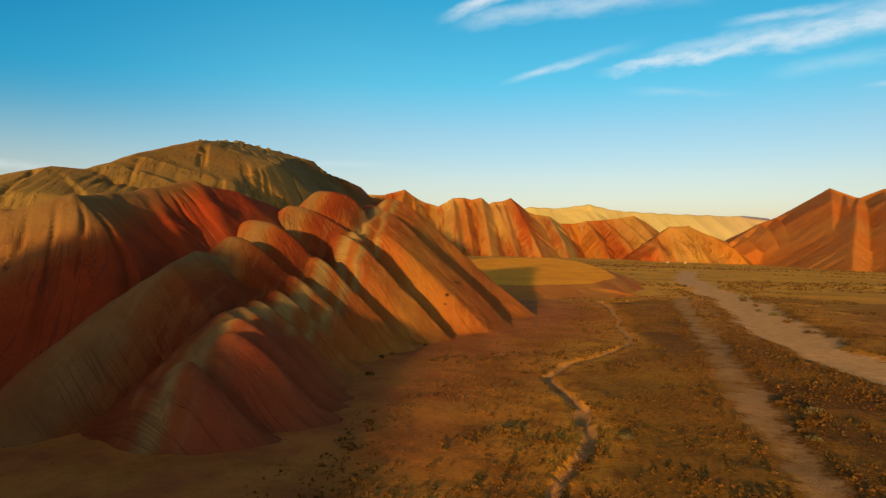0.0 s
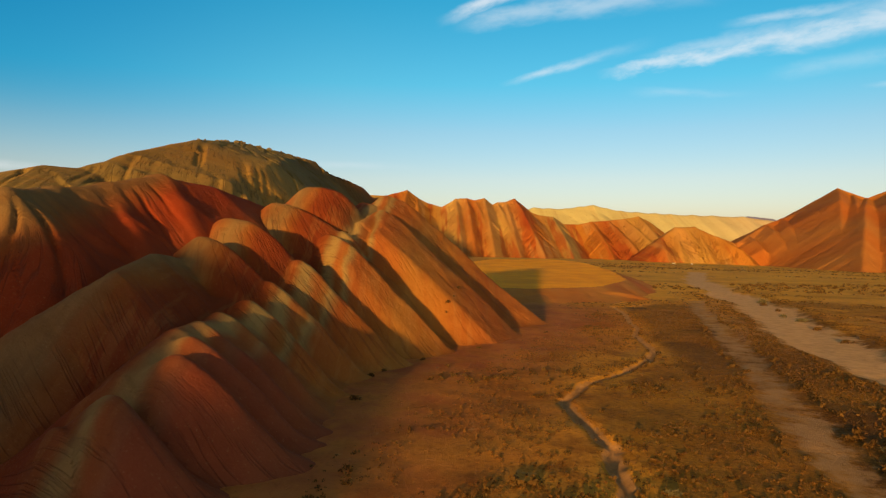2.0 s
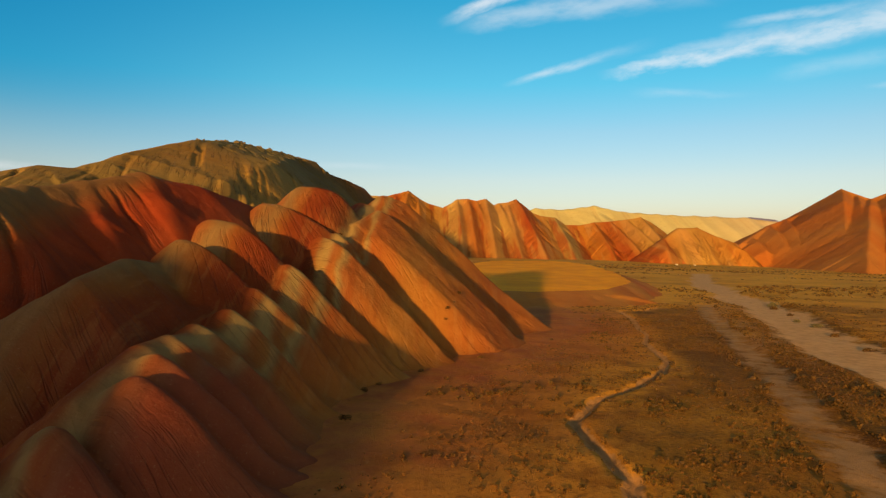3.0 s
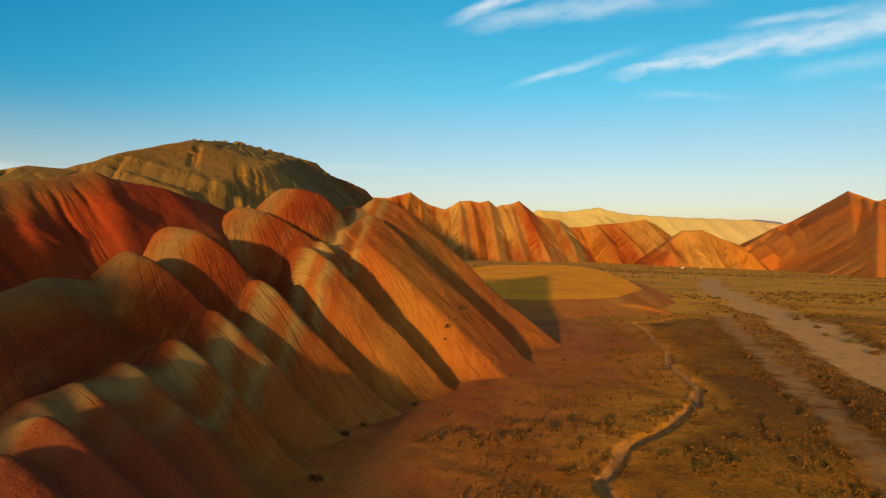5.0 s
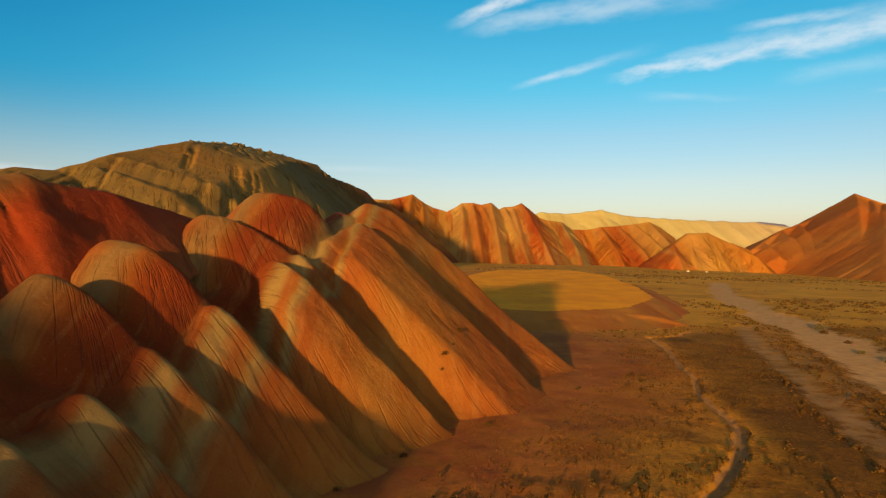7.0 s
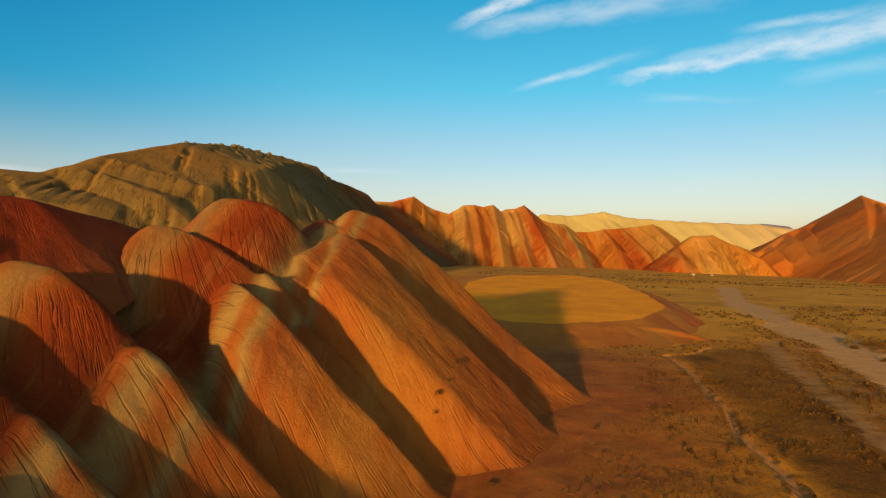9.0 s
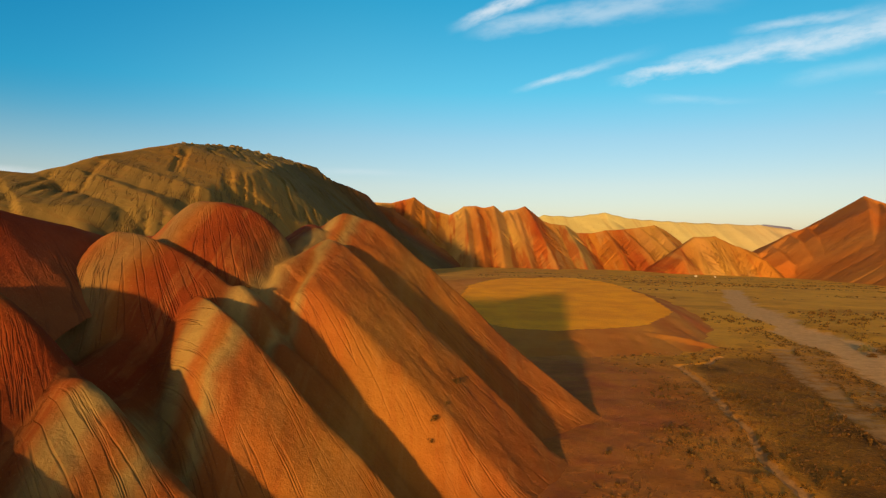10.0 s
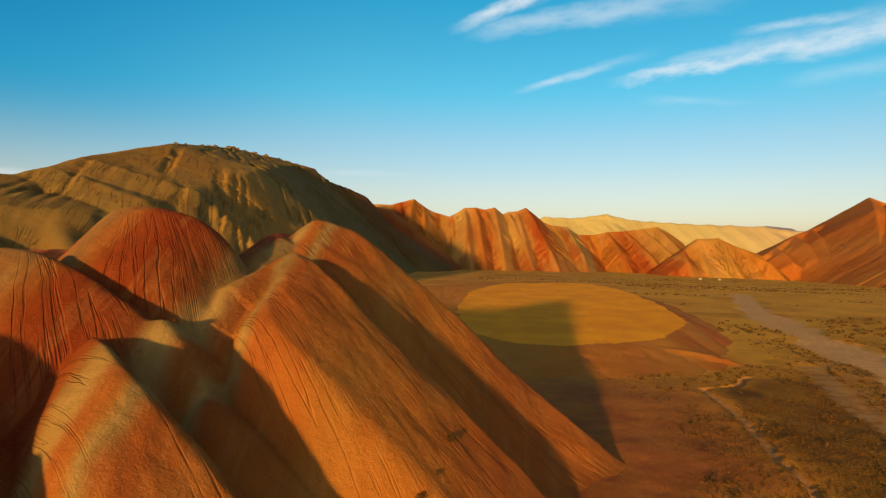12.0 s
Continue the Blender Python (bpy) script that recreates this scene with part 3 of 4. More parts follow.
# ---------------------------------------------------------------- hills
STRIPED = [
    # the great end face and the spurs behind it; a rounding of (crest, way to the brink, steepening past it)
    ([(-20, 232, 37), (-12, 236, 34.2), (4, 240, 19.8), (20, 238, 5.4), (31, 234, -3.0), (36, 232, -8)], 0.50, 0.8, (1.0, 30, 0.3), 0.16, 1.2, 66, -58, 258),
    ([(-18, 225, 33), (-12, 226, 29), (0, 226, 17.8), (14, 223.5, 4.8), (24, 221, -5), (28, 220, -8)], 0.6, 0.6, (0.8, 30, 0.3), 0.16, 1.0, 66, -56, 246),
    ([(-19, 215.5, 31.4), (-14, 213, 28.6), (-8, 211, 23.0), (4, 208, 12.0), (16, 204.5, 0.8), (22, 203, -5.8), (25, 202, -9)], 0.36, 0.8, (1.0, 19, 0.9), 0.18, 1.2, 66, -54, 233),
    ([(-19, 213, 31), (-24, 200, 26.8), (-23.7, 193.5, 23), (-22, 189, 18), (-20.5, 186, 13)], 1.0, 1.1, 1.6, 0.10, 1.0, 66, -54, 233),
    ([(-27, 235, 34), (-24, 224, 33.2), (-25.5, 212, 30.0), (-26.5, 203, 26.5)], 0.9, 0.9, 3.0, 0.10, 1.0, 66, -54, 243),
    ([(-26.5, 187.5, 24.4), (-24, 185.5, 22.5), (-20, 183, 17)], 1.0, 1.1, 2.5, 0.10, 1.0, 40, -58, 205),
    ([(-29.5, 182, 24), (-25, 175, 23.0), (-23, 173.5, 22.0), (-18, 173, 17.6), (-13, 172.5, 12), (-8, 172, 6.8), (-3, 171.5, 1.5), (2, 171, -3.5), (5, 170.5, -8)], 0.66, 1.0, (1.0, 7, 0.6), 0.17, 1.1, 50, -56, 194),
    ([(-31, 156, 19.2), (-29, 154.5, 18.2), (-26, 154, 15.4), (-22, 153.5, 11.4), (-18, 153, 7.2), (-14, 152.5, 3.4), (-10, 152, -0.2), (-6, 152, -4), (-3, 152, -8)], 0.68, 1.05, (1.0, 6, 0.6), 0.16, 1.1, 45, -58, 170),
    ([(-33.5, 142, 15.6), (-29, 139, 13.3), (-25, 138.5, 9.6), (-21, 138, 5.0), (-17, 138, 0.8), (-13, 138, -4)], 0.74, 1.05, (1.0, 5, 0.6), 0.15, 1.0, 40, -60, 155),
    ([(-34, 128, 13.6), (-29, 127, 10.6), (-25, 126, 6.7), (-21, 125, 2.7), (-17, 124, -1.4), (-13, 123, -6)], 0.78, 1.1, (1.0, 4, 0.6), 0.13, 0.9, 40, -60, 140),
    ([(-34.5, 117, 12.6), (-29, 115, 9.6), (-24, 113, 5.4), (-19, 112, 0.6), (-15, 111, -4)], 0.7, 1.2, (1.0, 4, 0.6), 0.10, 0.8, 36, -60, 128),
    ([(-34, 108, 12.6), (-28, 105, 9.4), (-22, 104, 4.6), (-17, 103, -1), (-14, 103, -4)], 0.8, 1.3, (1.2, 3, 0.5), 0.10, 0.7, 36, -60, 118),
    ([(-32, 99, 12.0), (-27, 98, 9.2), (-22, 97, 4.8), (-16, 97, -2), (-14, 97, -4)], 0.9, 1.35, (1.2, 3, 0.5), 0.10, 0.7, 36, -60, 108),
    ([(-31, 93, 10.8), (-28, 92, 9.6), (-22, 91, 4.6), (-16, 90, -1.4), (-13, 90, -4)], 0.8, 1.3, (1.6, 3.5, 0.7), 0.10, 0.7, 36, -60, 102),
    ([(-34, 85, 8.2), (-31, 81.5, 7.4), (-26, 80, 3.0), (-21, 79.5, -2.5)], 0.8, 1.3, (1.6, 2.5, 0.8), 0.10, 0.6, 36, -60, 96),
    ([(-39, 84, 5.0), (-35, 79.5, 4.4), (-31, 77.5, 1.2), (-27, 77, -3)], 0.9, 1.3, (1.2, 3, 0.5), 0.10, 0.6, 36, -60, 90),
    # the pale bed along which the noses stand, and the higher one behind it
    ([(-20, 212, 24), (-29, 186, 18), (-31, 165, 14), (-32, 153, 15), (-34, 142, 12), (-34.5, 127, 10.3), (-34, 112, 11.4), (-34.5, 102, 11.6), (-36, 91, 8.2), (-41, 85, 3.2), (-46, 81, -4)], 0.95, 0.9, 1.6, 0.11, 0.9),
    ([(-30, 197, 24), (-35, 180, 20), (-36.5, 165, 17), (-37, 150, 16), (-39, 137, 13), (-40, 125, 12)], 0.9, 1.1, 3.0, 0.11, 0.9),
    ([(-41, 207, 36.8), (-38, 206, 37.6), (-31, 206.5, 36.2), (-28, 207, 34.4), (-25, 207.5, 31), (-22, 208, 25.5), (-19, 209, 19)], 0.60, 0.9, (2.0, 13, 0.6), 0.16, 1.1, 26, -44, 219),
    ([(-46.5, 189.5, 31.6), (-44, 189.5, 32.2), (-38, 189, 30.5), (-32, 188, 27.5), (-27, 187, 24.2), (-23, 186, 19), (-19, 185, 10)], 0.68, 1.0, (1.6, 9, 0.6), 0.16, 1.1, 26, -50, 201),
    ([(-49.5, 161.5, 27.0), (-45, 160, 27.6), (-38, 158.5, 24.7), (-34.5, 157.5, 20.9), (-31, 156.5, 17.5), (-27, 155, 12), (-22, 155, 4)], 0.70, 1.05, (1.4, 7, 0.6), 0.16, 1.1, 24, -51, 171),
    ([(-48, 143.3, 23.0), (-44, 142, 23.6), (-39, 142, 20), (-35, 142, 16), (-31, 141, 12), (-27, 141, 5)], 0.72, 1.05, (1.2, 6, 0.6), 0.14, 1.0, 22, -50, 152),
    ([(-38, 206, 32), (-46, 187, 25), (-48, 160, 21), (-49, 146, 18.5), (-47.5, 124, 20.6), (-47, 111, 18.6), (-51, 100, 13.8), (-53.5, 88, 8.5), (-55, 78, 3.5), (-57, 69, -4)], 0.95, 1.1, 1.2, 0.11, 1.0),
    ([(-46, 209, 31.5), (-62, 212, 31), (-100, 218, 32), (-150, 230, 33)], 0.9, 1.1, 4.0, 0.11, 1.2),
]
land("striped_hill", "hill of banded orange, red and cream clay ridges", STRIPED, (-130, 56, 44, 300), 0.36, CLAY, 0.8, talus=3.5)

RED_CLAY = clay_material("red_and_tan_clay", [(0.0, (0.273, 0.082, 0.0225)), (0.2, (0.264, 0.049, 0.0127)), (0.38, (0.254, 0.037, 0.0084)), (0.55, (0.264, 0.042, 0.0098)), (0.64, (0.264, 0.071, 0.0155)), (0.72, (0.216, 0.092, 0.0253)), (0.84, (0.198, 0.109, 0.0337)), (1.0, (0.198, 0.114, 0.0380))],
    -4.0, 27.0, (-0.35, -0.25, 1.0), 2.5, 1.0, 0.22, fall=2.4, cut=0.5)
RED_HILL = [
    ([(-50, 196, 31), (-58, 178, 35), (-65, 166, 37), (-70, 148, 33.5), (-71.5, 135, 31.8), (-70, 122, 31), (-78, 116, 28), (-95, 106, 20), (-120, 95, 8), (-140, 85, -6)], 0.8, 0.85, 2.5, 1.5, 1.5),
    ([(-65, 166, 37), (-57, 158, 31), (-49, 150, 21)], 0.65, 0.85, 2.5, 1.5, 1.5),
    ([(-69, 151, 34), (-59.5, 140, 26.5), (-52, 133, 17)], 0.65, 0.85, 2.5, 1.5, 1.5),
    ([(-71, 136, 32), (-61, 127, 24), (-56, 121, 15)], 0.65, 0.85, 2.5, 1.5, 1.5),
    ([(-70, 122, 31), (-63, 114, 21), (-62, 111, 12)], 0.7, 0.85, 2.0, 1.5, 1.5),
    ([(-79, 116, 28), (-73, 106, 17), (-69, 100, 8)], 0.7, 0.85, 2.0, 1.5, 1.5),
    ([(-95, 106, 20), (-88, 94, 9), (-84, 88, 0)], 0.7, 0.85, 2.0, 1.5, 1.5),
    ([(-70, 148, 30), (-100, 150, 26), (-140, 140, 20), (-190, 120, 10)], 0.7, 0.7, 5.0, 0.5, 1.5),
]
land("red_hill", "rounded hill of deep red and tan clay", RED_HILL, (-200, -40, 60, 240), 0.5, RED_CLAY, 1.5)

# never in view: added with a crest drawn to shade the near ridges and ground
SHADE_HILL = [([(-12, -58, -2), (-28, -45, 9), (-44, -32, 14.5), (-60, -24, 21.3), (-71, -17, 27.5), (-80, -18, 35), (-86, -19, 40), (-93, -20, 43.5), (-100, -22, 45), (-108, -25, 42), (-116, -26, 36), (-126, -26, 30), (-171, -20, 27), (-271, 20, 27)], 0.9, 0.8, 4.0, 1.5, 2.0)]
land("clay_hill", "unseen orange clay hill beyond the near end of the valley, there to cast shade", SHADE_HILL, (-380, 40, -190, 130), 2.5, CLAY, 3.0)

# mountain behind, with its long dip slope
MOUNTAIN = [
    ([(-470, 640, 62), (-412, 600, 73), (-365, 603, 82), (-345, 622, 81), (-334, 650, 91), (-330, 690, 104), (-337, 770, 120), (-342, 900, 147), (-380, 1080, 171), (-417, 1250, 193), (-451, 1480, 219), (-440, 1580, 221), (-417, 1650, 222), (-369, 1720, 191), (-311, 1850, 165), (-238, 1900, 126), (-177, 1915, 114), (-100, 1930, 60), (-20, 1900, -20)], 0.28, 0.6, [3.0, 105, 0.55], 7.5, 3.4, 2000, -1000, 2900),
    ([(-345, 622, 78), (-300, 585, 62), (-262, 545, 44), (-225, 505, 20), (-190, 470, -10)], 0.6, 0.6, 6.0, 2.0, 5.0),
    ([(-412, 600, 70), (-352, 545, 60), (-300, 510, 45), (-250, 470, 20)], 0.6, 0.6, 7.0, 2.0, 5.0),
    ([(-334, 680, 98), (-268, 640, 66), (-210, 600, 34), (-150, 560, -10)], 0.55, 0.55, 8.0, 2.0, 5.0),
    ([(-330, 1840, 168), (-260, 1660, 95), (-190, 1500, 30), (-150, 1400, -20)], 0.5, 0.55, 8.0, 5.0, 9.0),
    ([(-238, 1900, 124), (-160, 1730, 62), (-90, 1580, 10), (-40, 1480, -45)], 0.5, 0.55, 7.0, 5.0, 9.0),
]
land("mountain", "big tan mountain with furrowed slopes and a rocky crest", MOUNTAIN, (-620, 60, 420, 2150), 2.6, MTN, 5.0, category="mountain", whole=True)

FAR_CREST = [(-304, 2250, 149), (-207, 2250, 146), (-178, 2250, 154), (-134, 2250, 166), (-101, 2250, 142), (-62, 2250, 121), (-14, 2250, 108), (5, 2250, 118), (34, 2250, 137), (72, 2250, 139), (101, 2250, 132), (132, 2250, 140), (151, 2250, 113), (178, 2250, 125), (207, 2250, 127), (237, 2250, 139), (264, 2250, 114), (294, 2250, 92), (322, 2250, 82), (370, 2250, 77), (409, 2250, 52), (457, 2250, 51), (505, 2250, 61), (562, 2250, 65), (619, 2250, 72), (667, 2250, 80), (706, 2250, 61), (754, 2250, 27), (783, 2250, -13)]
FAR_RANGE = [([(-420, 2330, 60), *FAR_CREST, (880, 2300, -60)], 0.55, 0.6, 2.0, 5.0, 14.0)]
for n, (x, y, z) in enumerate(FAR_CREST[1:-1]):
    # a spur under each rise of the crest, lower ones between them
    rise = z > FAR_CREST[n][2] or n % 3 == 0
    ln = (250 + 2.1 * z) * (1.0 if rise else 0.6)
    lean = 8 + 0.12 * z + 24 * math.sin(2.3 * n)
    FAR_RANGE.append(([(x, y, z), (x + 0.25 * lean, y - 0.22 * ln, 0.80 * z - 12), (x + 0.6 * lean, y - 0.6 * ln, 0.36 * z - 30), (x + lean, y - ln, -75)] if rise else
                      [(x, y, z - 3), (x + 0.4 * lean, y - 0.45 * ln, 0.5 * z - 26), (x + lean, y - ln, -75)], 0.85, 0.8, 2.0, 9.0, 6.5))
land("orange_range", "far range of orange and red striped clay hills", FAR_RANGE, (-450, 960, 1600, 2480), 4.0, FAR, 3.0, whole=(-14, 151, 264, 409, 560), category="hill range")

MID = [([(540, 1780, -45), (582, 1800, -3), (653, 1850, 40), (707, 1850, 42), (760, 1830, 15), (794, 1800, -1), (840, 1780, -60)], 0.6, 0.6, 6.0, 5.0, 12.0)]
for x, y, z, dx in ((600, 1815, 10, -20), (653, 1850, 40, -20), (707, 1850, 42, 0), (760, 1830, 15, 30)):
    MID.append(([(x, y, z), (x + dx, y - 90, -18), (x + 1.6 * dx, y - 190, -85)], 0.75, 0.75, 2.5, 8.0, 6.0))
land("orange_knoll", "rounded far knoll of orange and cream striped clay", MID, (440, 920, 1500, 2000), 5.0, FAR, 5.0, whole=True)

RIGHT_RANGE = [([(800, 1850, -60), (855, 1900, -2), (985, 2000, 51), (1140, 2100, 94), (1262, 2100, 171), (1330, 2060, 138), (1440, 2000, 190), (1600, 1950, 170), (1900, 1900, 150)], 0.6, 0.5, 6.0, 4.0, 14.0)]
for x, y, z, ex, ey, lift in ((900, 1930, 15, 850, 1700, 0.3), (985, 2000, 51, 880, 1640, 0.4), (1060, 2050, 72, 870, 1560, 0.4), (1140, 2100, 94, 850, 1480, 0.45), (1200, 2100, 130, 860, 1400, 0.42), (1262, 2100, 171, 820, 1330, 0.42), (1300, 2080, 150, 800, 1240, 0.45),
                             (1330, 2060, 138, 740, 1160, 0.5), (1390, 2030, 160, 800, 1120, 0.45), (1440, 2000, 185, 880, 1120, 0.45), (1500, 1980, 180, 980, 1130, 0.45), (1600, 1950, 170, 1120, 1150, 0.45), (1750, 1930, 160, 1260, 1180, 0.45)):
    RIGHT_RANGE.append(([(x, y, z), (0.65 * x + 0.35 * ex, 0.65 * y + 0.35 * ey, z * (0.3 + lift) - 4), (0.3 * x + 0.7 * ex, 0.3 * y + 0.7 * ey, z * lift * 0.5 - 22), (ex, ey, -72)], 0.62, 0.75, 3.0, 5.0, 16.0))
land("orange_mountain", "far orange mountain with folded red and tan spurs", RIGHT_RANGE, (720, 1900, 1000, 2300), 5.0, RIGHT, 5.0, category="mountain", whole=True)

YEL = [([(300, 4000, -60), (477, 3950, 125), (528, 3900, 166), (700, 3900, 160), (880, 3900, 184), (1048, 3900, 149), (1350, 3900, 132), (1785, 3900, 120), (1985, 3900, 98), (2300, 3900, 95), (2600, 3800, 60)], 0.4, 0.5, 14.0, 14.0, 40.0)]
for x, z in ((528, 166), (620, 160), (720, 160), (800, 172), (880, 184), (960, 165), (1048, 149), (1150, 142), (1260, 136), (1350, 132), (1480, 128), (1600, 124), (1785, 120)):
    YEL.append(([(x, 3900, z), (x + 20, 3650, z * 0.3), (x + 40, 3350, -120)], 0.45, 0.45, 14.0, 14.0, 40.0))
land("yellow_range", "distant range of pale yellow clay hills", YEL, (250, 2700, 3200, 4150), 14.0, YELLOW, 22.0, category="hill range", whole=True)

PURPLE = [([(1500, 4350, -60), (1850, 4400, 95), (2050, 4400, 140), (2220, 4400, 122), (2300, 4350, 60)], 0.25, 0.3, 30.0, 10.0, 60.0)]
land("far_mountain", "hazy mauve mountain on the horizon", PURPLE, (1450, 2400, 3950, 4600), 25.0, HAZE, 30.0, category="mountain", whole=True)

# terrace with its yellow field
m, q = material("yellow_stubble_field")
pos = q.position()
col = q.mix(q.band(q.noise(pos, 0.05, 5.0, 0.6), 0.35, 0.65), (0.98, 0.40, 0.014), (0.84, 0.31, 0.015))
col = q.mix(q.band(q.noise(pos, 1.2, 4.0, 0.7), 0.5, 0.7, 0.0, 0.45), col, (0.40, 0.18, 0.02))
q.surface(col, 0.97, q.noise(pos, 2.0, 4.0, 0.7), 0.35, 0.05)
FIELD = m


def terrace():
    xs, ys = np.arange(-110, 190, 1.2), np.arange(285, 790, 1.2)
    gx, gy = np.meshgrid(xs, ys)
    f = ((np.abs(gx - 70 - 0.06 * (gy - 520)) / 60) ** 2.6 + (np.abs(gy - 0.5 * (gx - 84) - 522) / 152) ** 2.6) ** (1 / 2.6) + 0.10 * fbm(gx / 24, gy / 24, 91) + 0.035 * fbm(gx / 7, gy / 7, 96)
    top = -4.4 - 0.02 * (gx - 84) + 0.008 * (gy - 522) + 0.5 * fbm(gx / 30, gy / 30, 92)
    gully = crease(gx / 16, gy / 60, 93) + 0.5 * crease(gx / 6, gy / 40, 94)
    h = top - (10.0 + 9.0 * lin(gx, 95, 135)) * np.maximum(f - 1, 0) - 0.6 * gully * lin(f, 1.0, 1.12)
    spur = ridge_height(gx + 3 * fbm(gx / 8, gy / 8, 95), gy, [(84, 362, -6.0), (96, 350, -7.0), (106, 343, -8.6), (114, 338, -10.5)], 0.36, 0.30, 2.0)[0] - 0.7 * gully
    h = smooth_max(h, spur, 0.8)
    which = ((f > 1.0) | (spur > h - 0.1)).astype(int)
    thing = tagged(new("terrace"), "low earth terrace with a yellow stubble top and red bank", "terrace")
    thing.location = (84, 522, float(plain(np.array(84.0), np.array(522.0))))
    for n, me in grid_mesh(xs, ys, h, h > plain(gx, gy) - 2.0, which, lambda k: ("field", "bank")[k]).items():
        me.materials.append((FIELD, TERRACE)[n])
        ob = new(("field", "bank")[n], me)
        ob["label"] = ("yellow stubble field", "red earth bank")[n]
        ob.parent = thing
        ob.matrix_parent_inverse = Matrix.Translation(-thing.location)


terrace()


# ---------------------------------------------------------------- scrub, bushes and small things
def leaf_material(name, dark, light):
    m, q = material(name)
    pos = q.position()
    col = q.mix(q.band(q.noise(pos, 0.9, 3.0, 0.6), 0.35, 0.65), dark, light)
    col = q.mix(q.band(q.noise(pos, 9.0, 3.0, 0.6), 0.4, 0.7, 0.0, 0.5), col, tuple(0.55 * c for c in dark))
    q.surface(col, 0.95, None, 0.1, 0.05)
    return m


SCRUB = leaf_material("dark_scrub", (0.075, 0.038, 0.010), (0.13, 0.065, 0.014))
GREY = leaf_material("grey_scrub", (0.10, 0.08, 0.035), (0.17, 0.13, 0.05))
STRAW = leaf_material("dry_straw", (0.10, 0.043, 0.010), (0.17, 0.075, 0.014))
WOOD = leaf_material("bush_wood", (0.07, 0.035, 0.015), (0.12, 0.06, 0.02))


def clump_arrays(rng, x, y, z, radius, tall, leaves, leaf):
    """Corners of leaf quads for many clumps at once: a low dome of leaves in all directions."""
    n = len(x)
    th, u = rng.uniform(0, 2 * np.pi, (n, leaves)), rng.uniform(0, 1, (n, leaves)) ** 0.6
    up = rng.uniform(0, 1, (n, leaves))
    rr = radius[:, None] * u * np.sqrt(np.maximum(1 - 0.75 * up * up, 0.05))
    c = np.stack([x[:, None] + rr * np.cos(th), y[:, None] + rr * np.sin(th), z[:, None] + tall[:, None] * (up * 0.95 + 0.02)], -1)
    a = rng.normal(size=(n, leaves, 3))
    a[..., 2] = np.abs(a[..., 2]) + 0.3
    a /= np.linalg.norm(a, axis=-1, keepdims=True)
    b = np.cross(a, rng.normal(size=(n, leaves, 3)))
    b /= np.linalg.norm(b, axis=-1, keepdims=True) + 1e-9
    size = (leaf * radius)[:, None, None] * rng.uniform(0.6, 1.3, (n, leaves, 1))
    return np.stack([c - a * size - b * size * 0.45, c - a * size * 0.2 + b * size * 0.6, c + a * size, c + a * size * 0.1 - b * size * 0.6], -2).reshape(-1, 3)


def quads_object(name, corners, mat):
    me = bpy.data.meshes.new(name)
    n = len(corners) // 4
    me.vertices.add(len(corners))
    me.vertices.foreach_set("co", corners.ravel())
    me.loops.add(4 * n)
    me.loops.foreach_set("vertex_index", np.arange(4 * n, dtype=np.int32))
    me.polygons.add(n)
    me.polygons.foreach_set("loop_start", np.arange(0, 4 * n, 4, dtype=np.int32))
    me.update(calc_edges=True)
    me.materials.append(mat)
    return new(name, me)


def hill_top(x, y):
    """The uppermost of ground and near hills."""
    z = ground_height(x, y)
    z = np.maximum(z, ridges_height(x, y, STRIPED, 0.8)[0])
    return z


rng = np.random.default_rng(7)


def scatter(count, box, wanted):
    """Places in the box, kept where wanted() (0 to 1) beats chance."""
    x, y = rng.uniform(box[0], box[1], count), rng.uniform(box[2], box[3], count)
    keep = rng.uniform(0, 1, count) < wanted(x, y)
    return x[keep], y[keep]


def beside_wash(x, y):
    f = np.maximum.reduce(list(wash_fields(x, y).values()))
    return f


def scrub_wish(x, y):
    f = beside_wash(x, y)
    patch = lin(vnoise(x / 16, y / 16, 201), 0.45, 0.75) * lin(vnoise(x / 4.5, y / 4.5, 202), 0.35, 0.65)
    off = to_line(x, y, foot_line)
    valley = np.where(off[1] > 0, lin(off[0], 2, 12), 0.0)
    w, b = to_line(x, y, WASHES["dry_wash"][0]), to_line(x, y, WASHES["dry_riverbed"][0])
    islands = 0.7 * (w[1] < 0) * (b[1] > 0) * lin(vnoise(x / 5, y / 5, 207), 0.45, 0.7)
    return np.clip(patch * 0.9 + islands + 0.9 * lin(f, -0.75, -0.1), 0, 1) * (f < 0.15) * valley


def straw_wish(x, y):
    f = beside_wash(x, y)
    off = to_line(x, y, foot_line)
    return (f < 0.1) * np.where(off[1] > 0, lin(off[0], 4, 18), 0.0) * lin(vnoise(x / 9, y / 9, 203), 0.3, 0.7)


x, y = scatter(46000, (-15, 215, 42, 430), scrub_wish)
r = 0.12 + 0.75 * rng.uniform(0, 1, len(x)) ** 2.2
tagged(quads_object("scrub", clump_arrays(rng, x, y, ground_height(x, y) - 0.05, r, r * 0.8, 12, 0.36), SCRUB), "low dark brown desert scrub over the valley floor", "scrub", kind="stuff")
x, y = scatter(52000, (-20, 150, 60, 300), straw_wish)
r = 0.10 + 0.22 * rng.uniform(0, 1, len(x)) ** 1.5
tagged(quads_object("dry_grass", clump_arrays(rng, x, y, ground_height(x, y) - 0.03, r, r * 0.9, 6, 0.6), STRAW), "tufts of dry straw-coloured grass on the plain", "dry grass", kind="stuff")
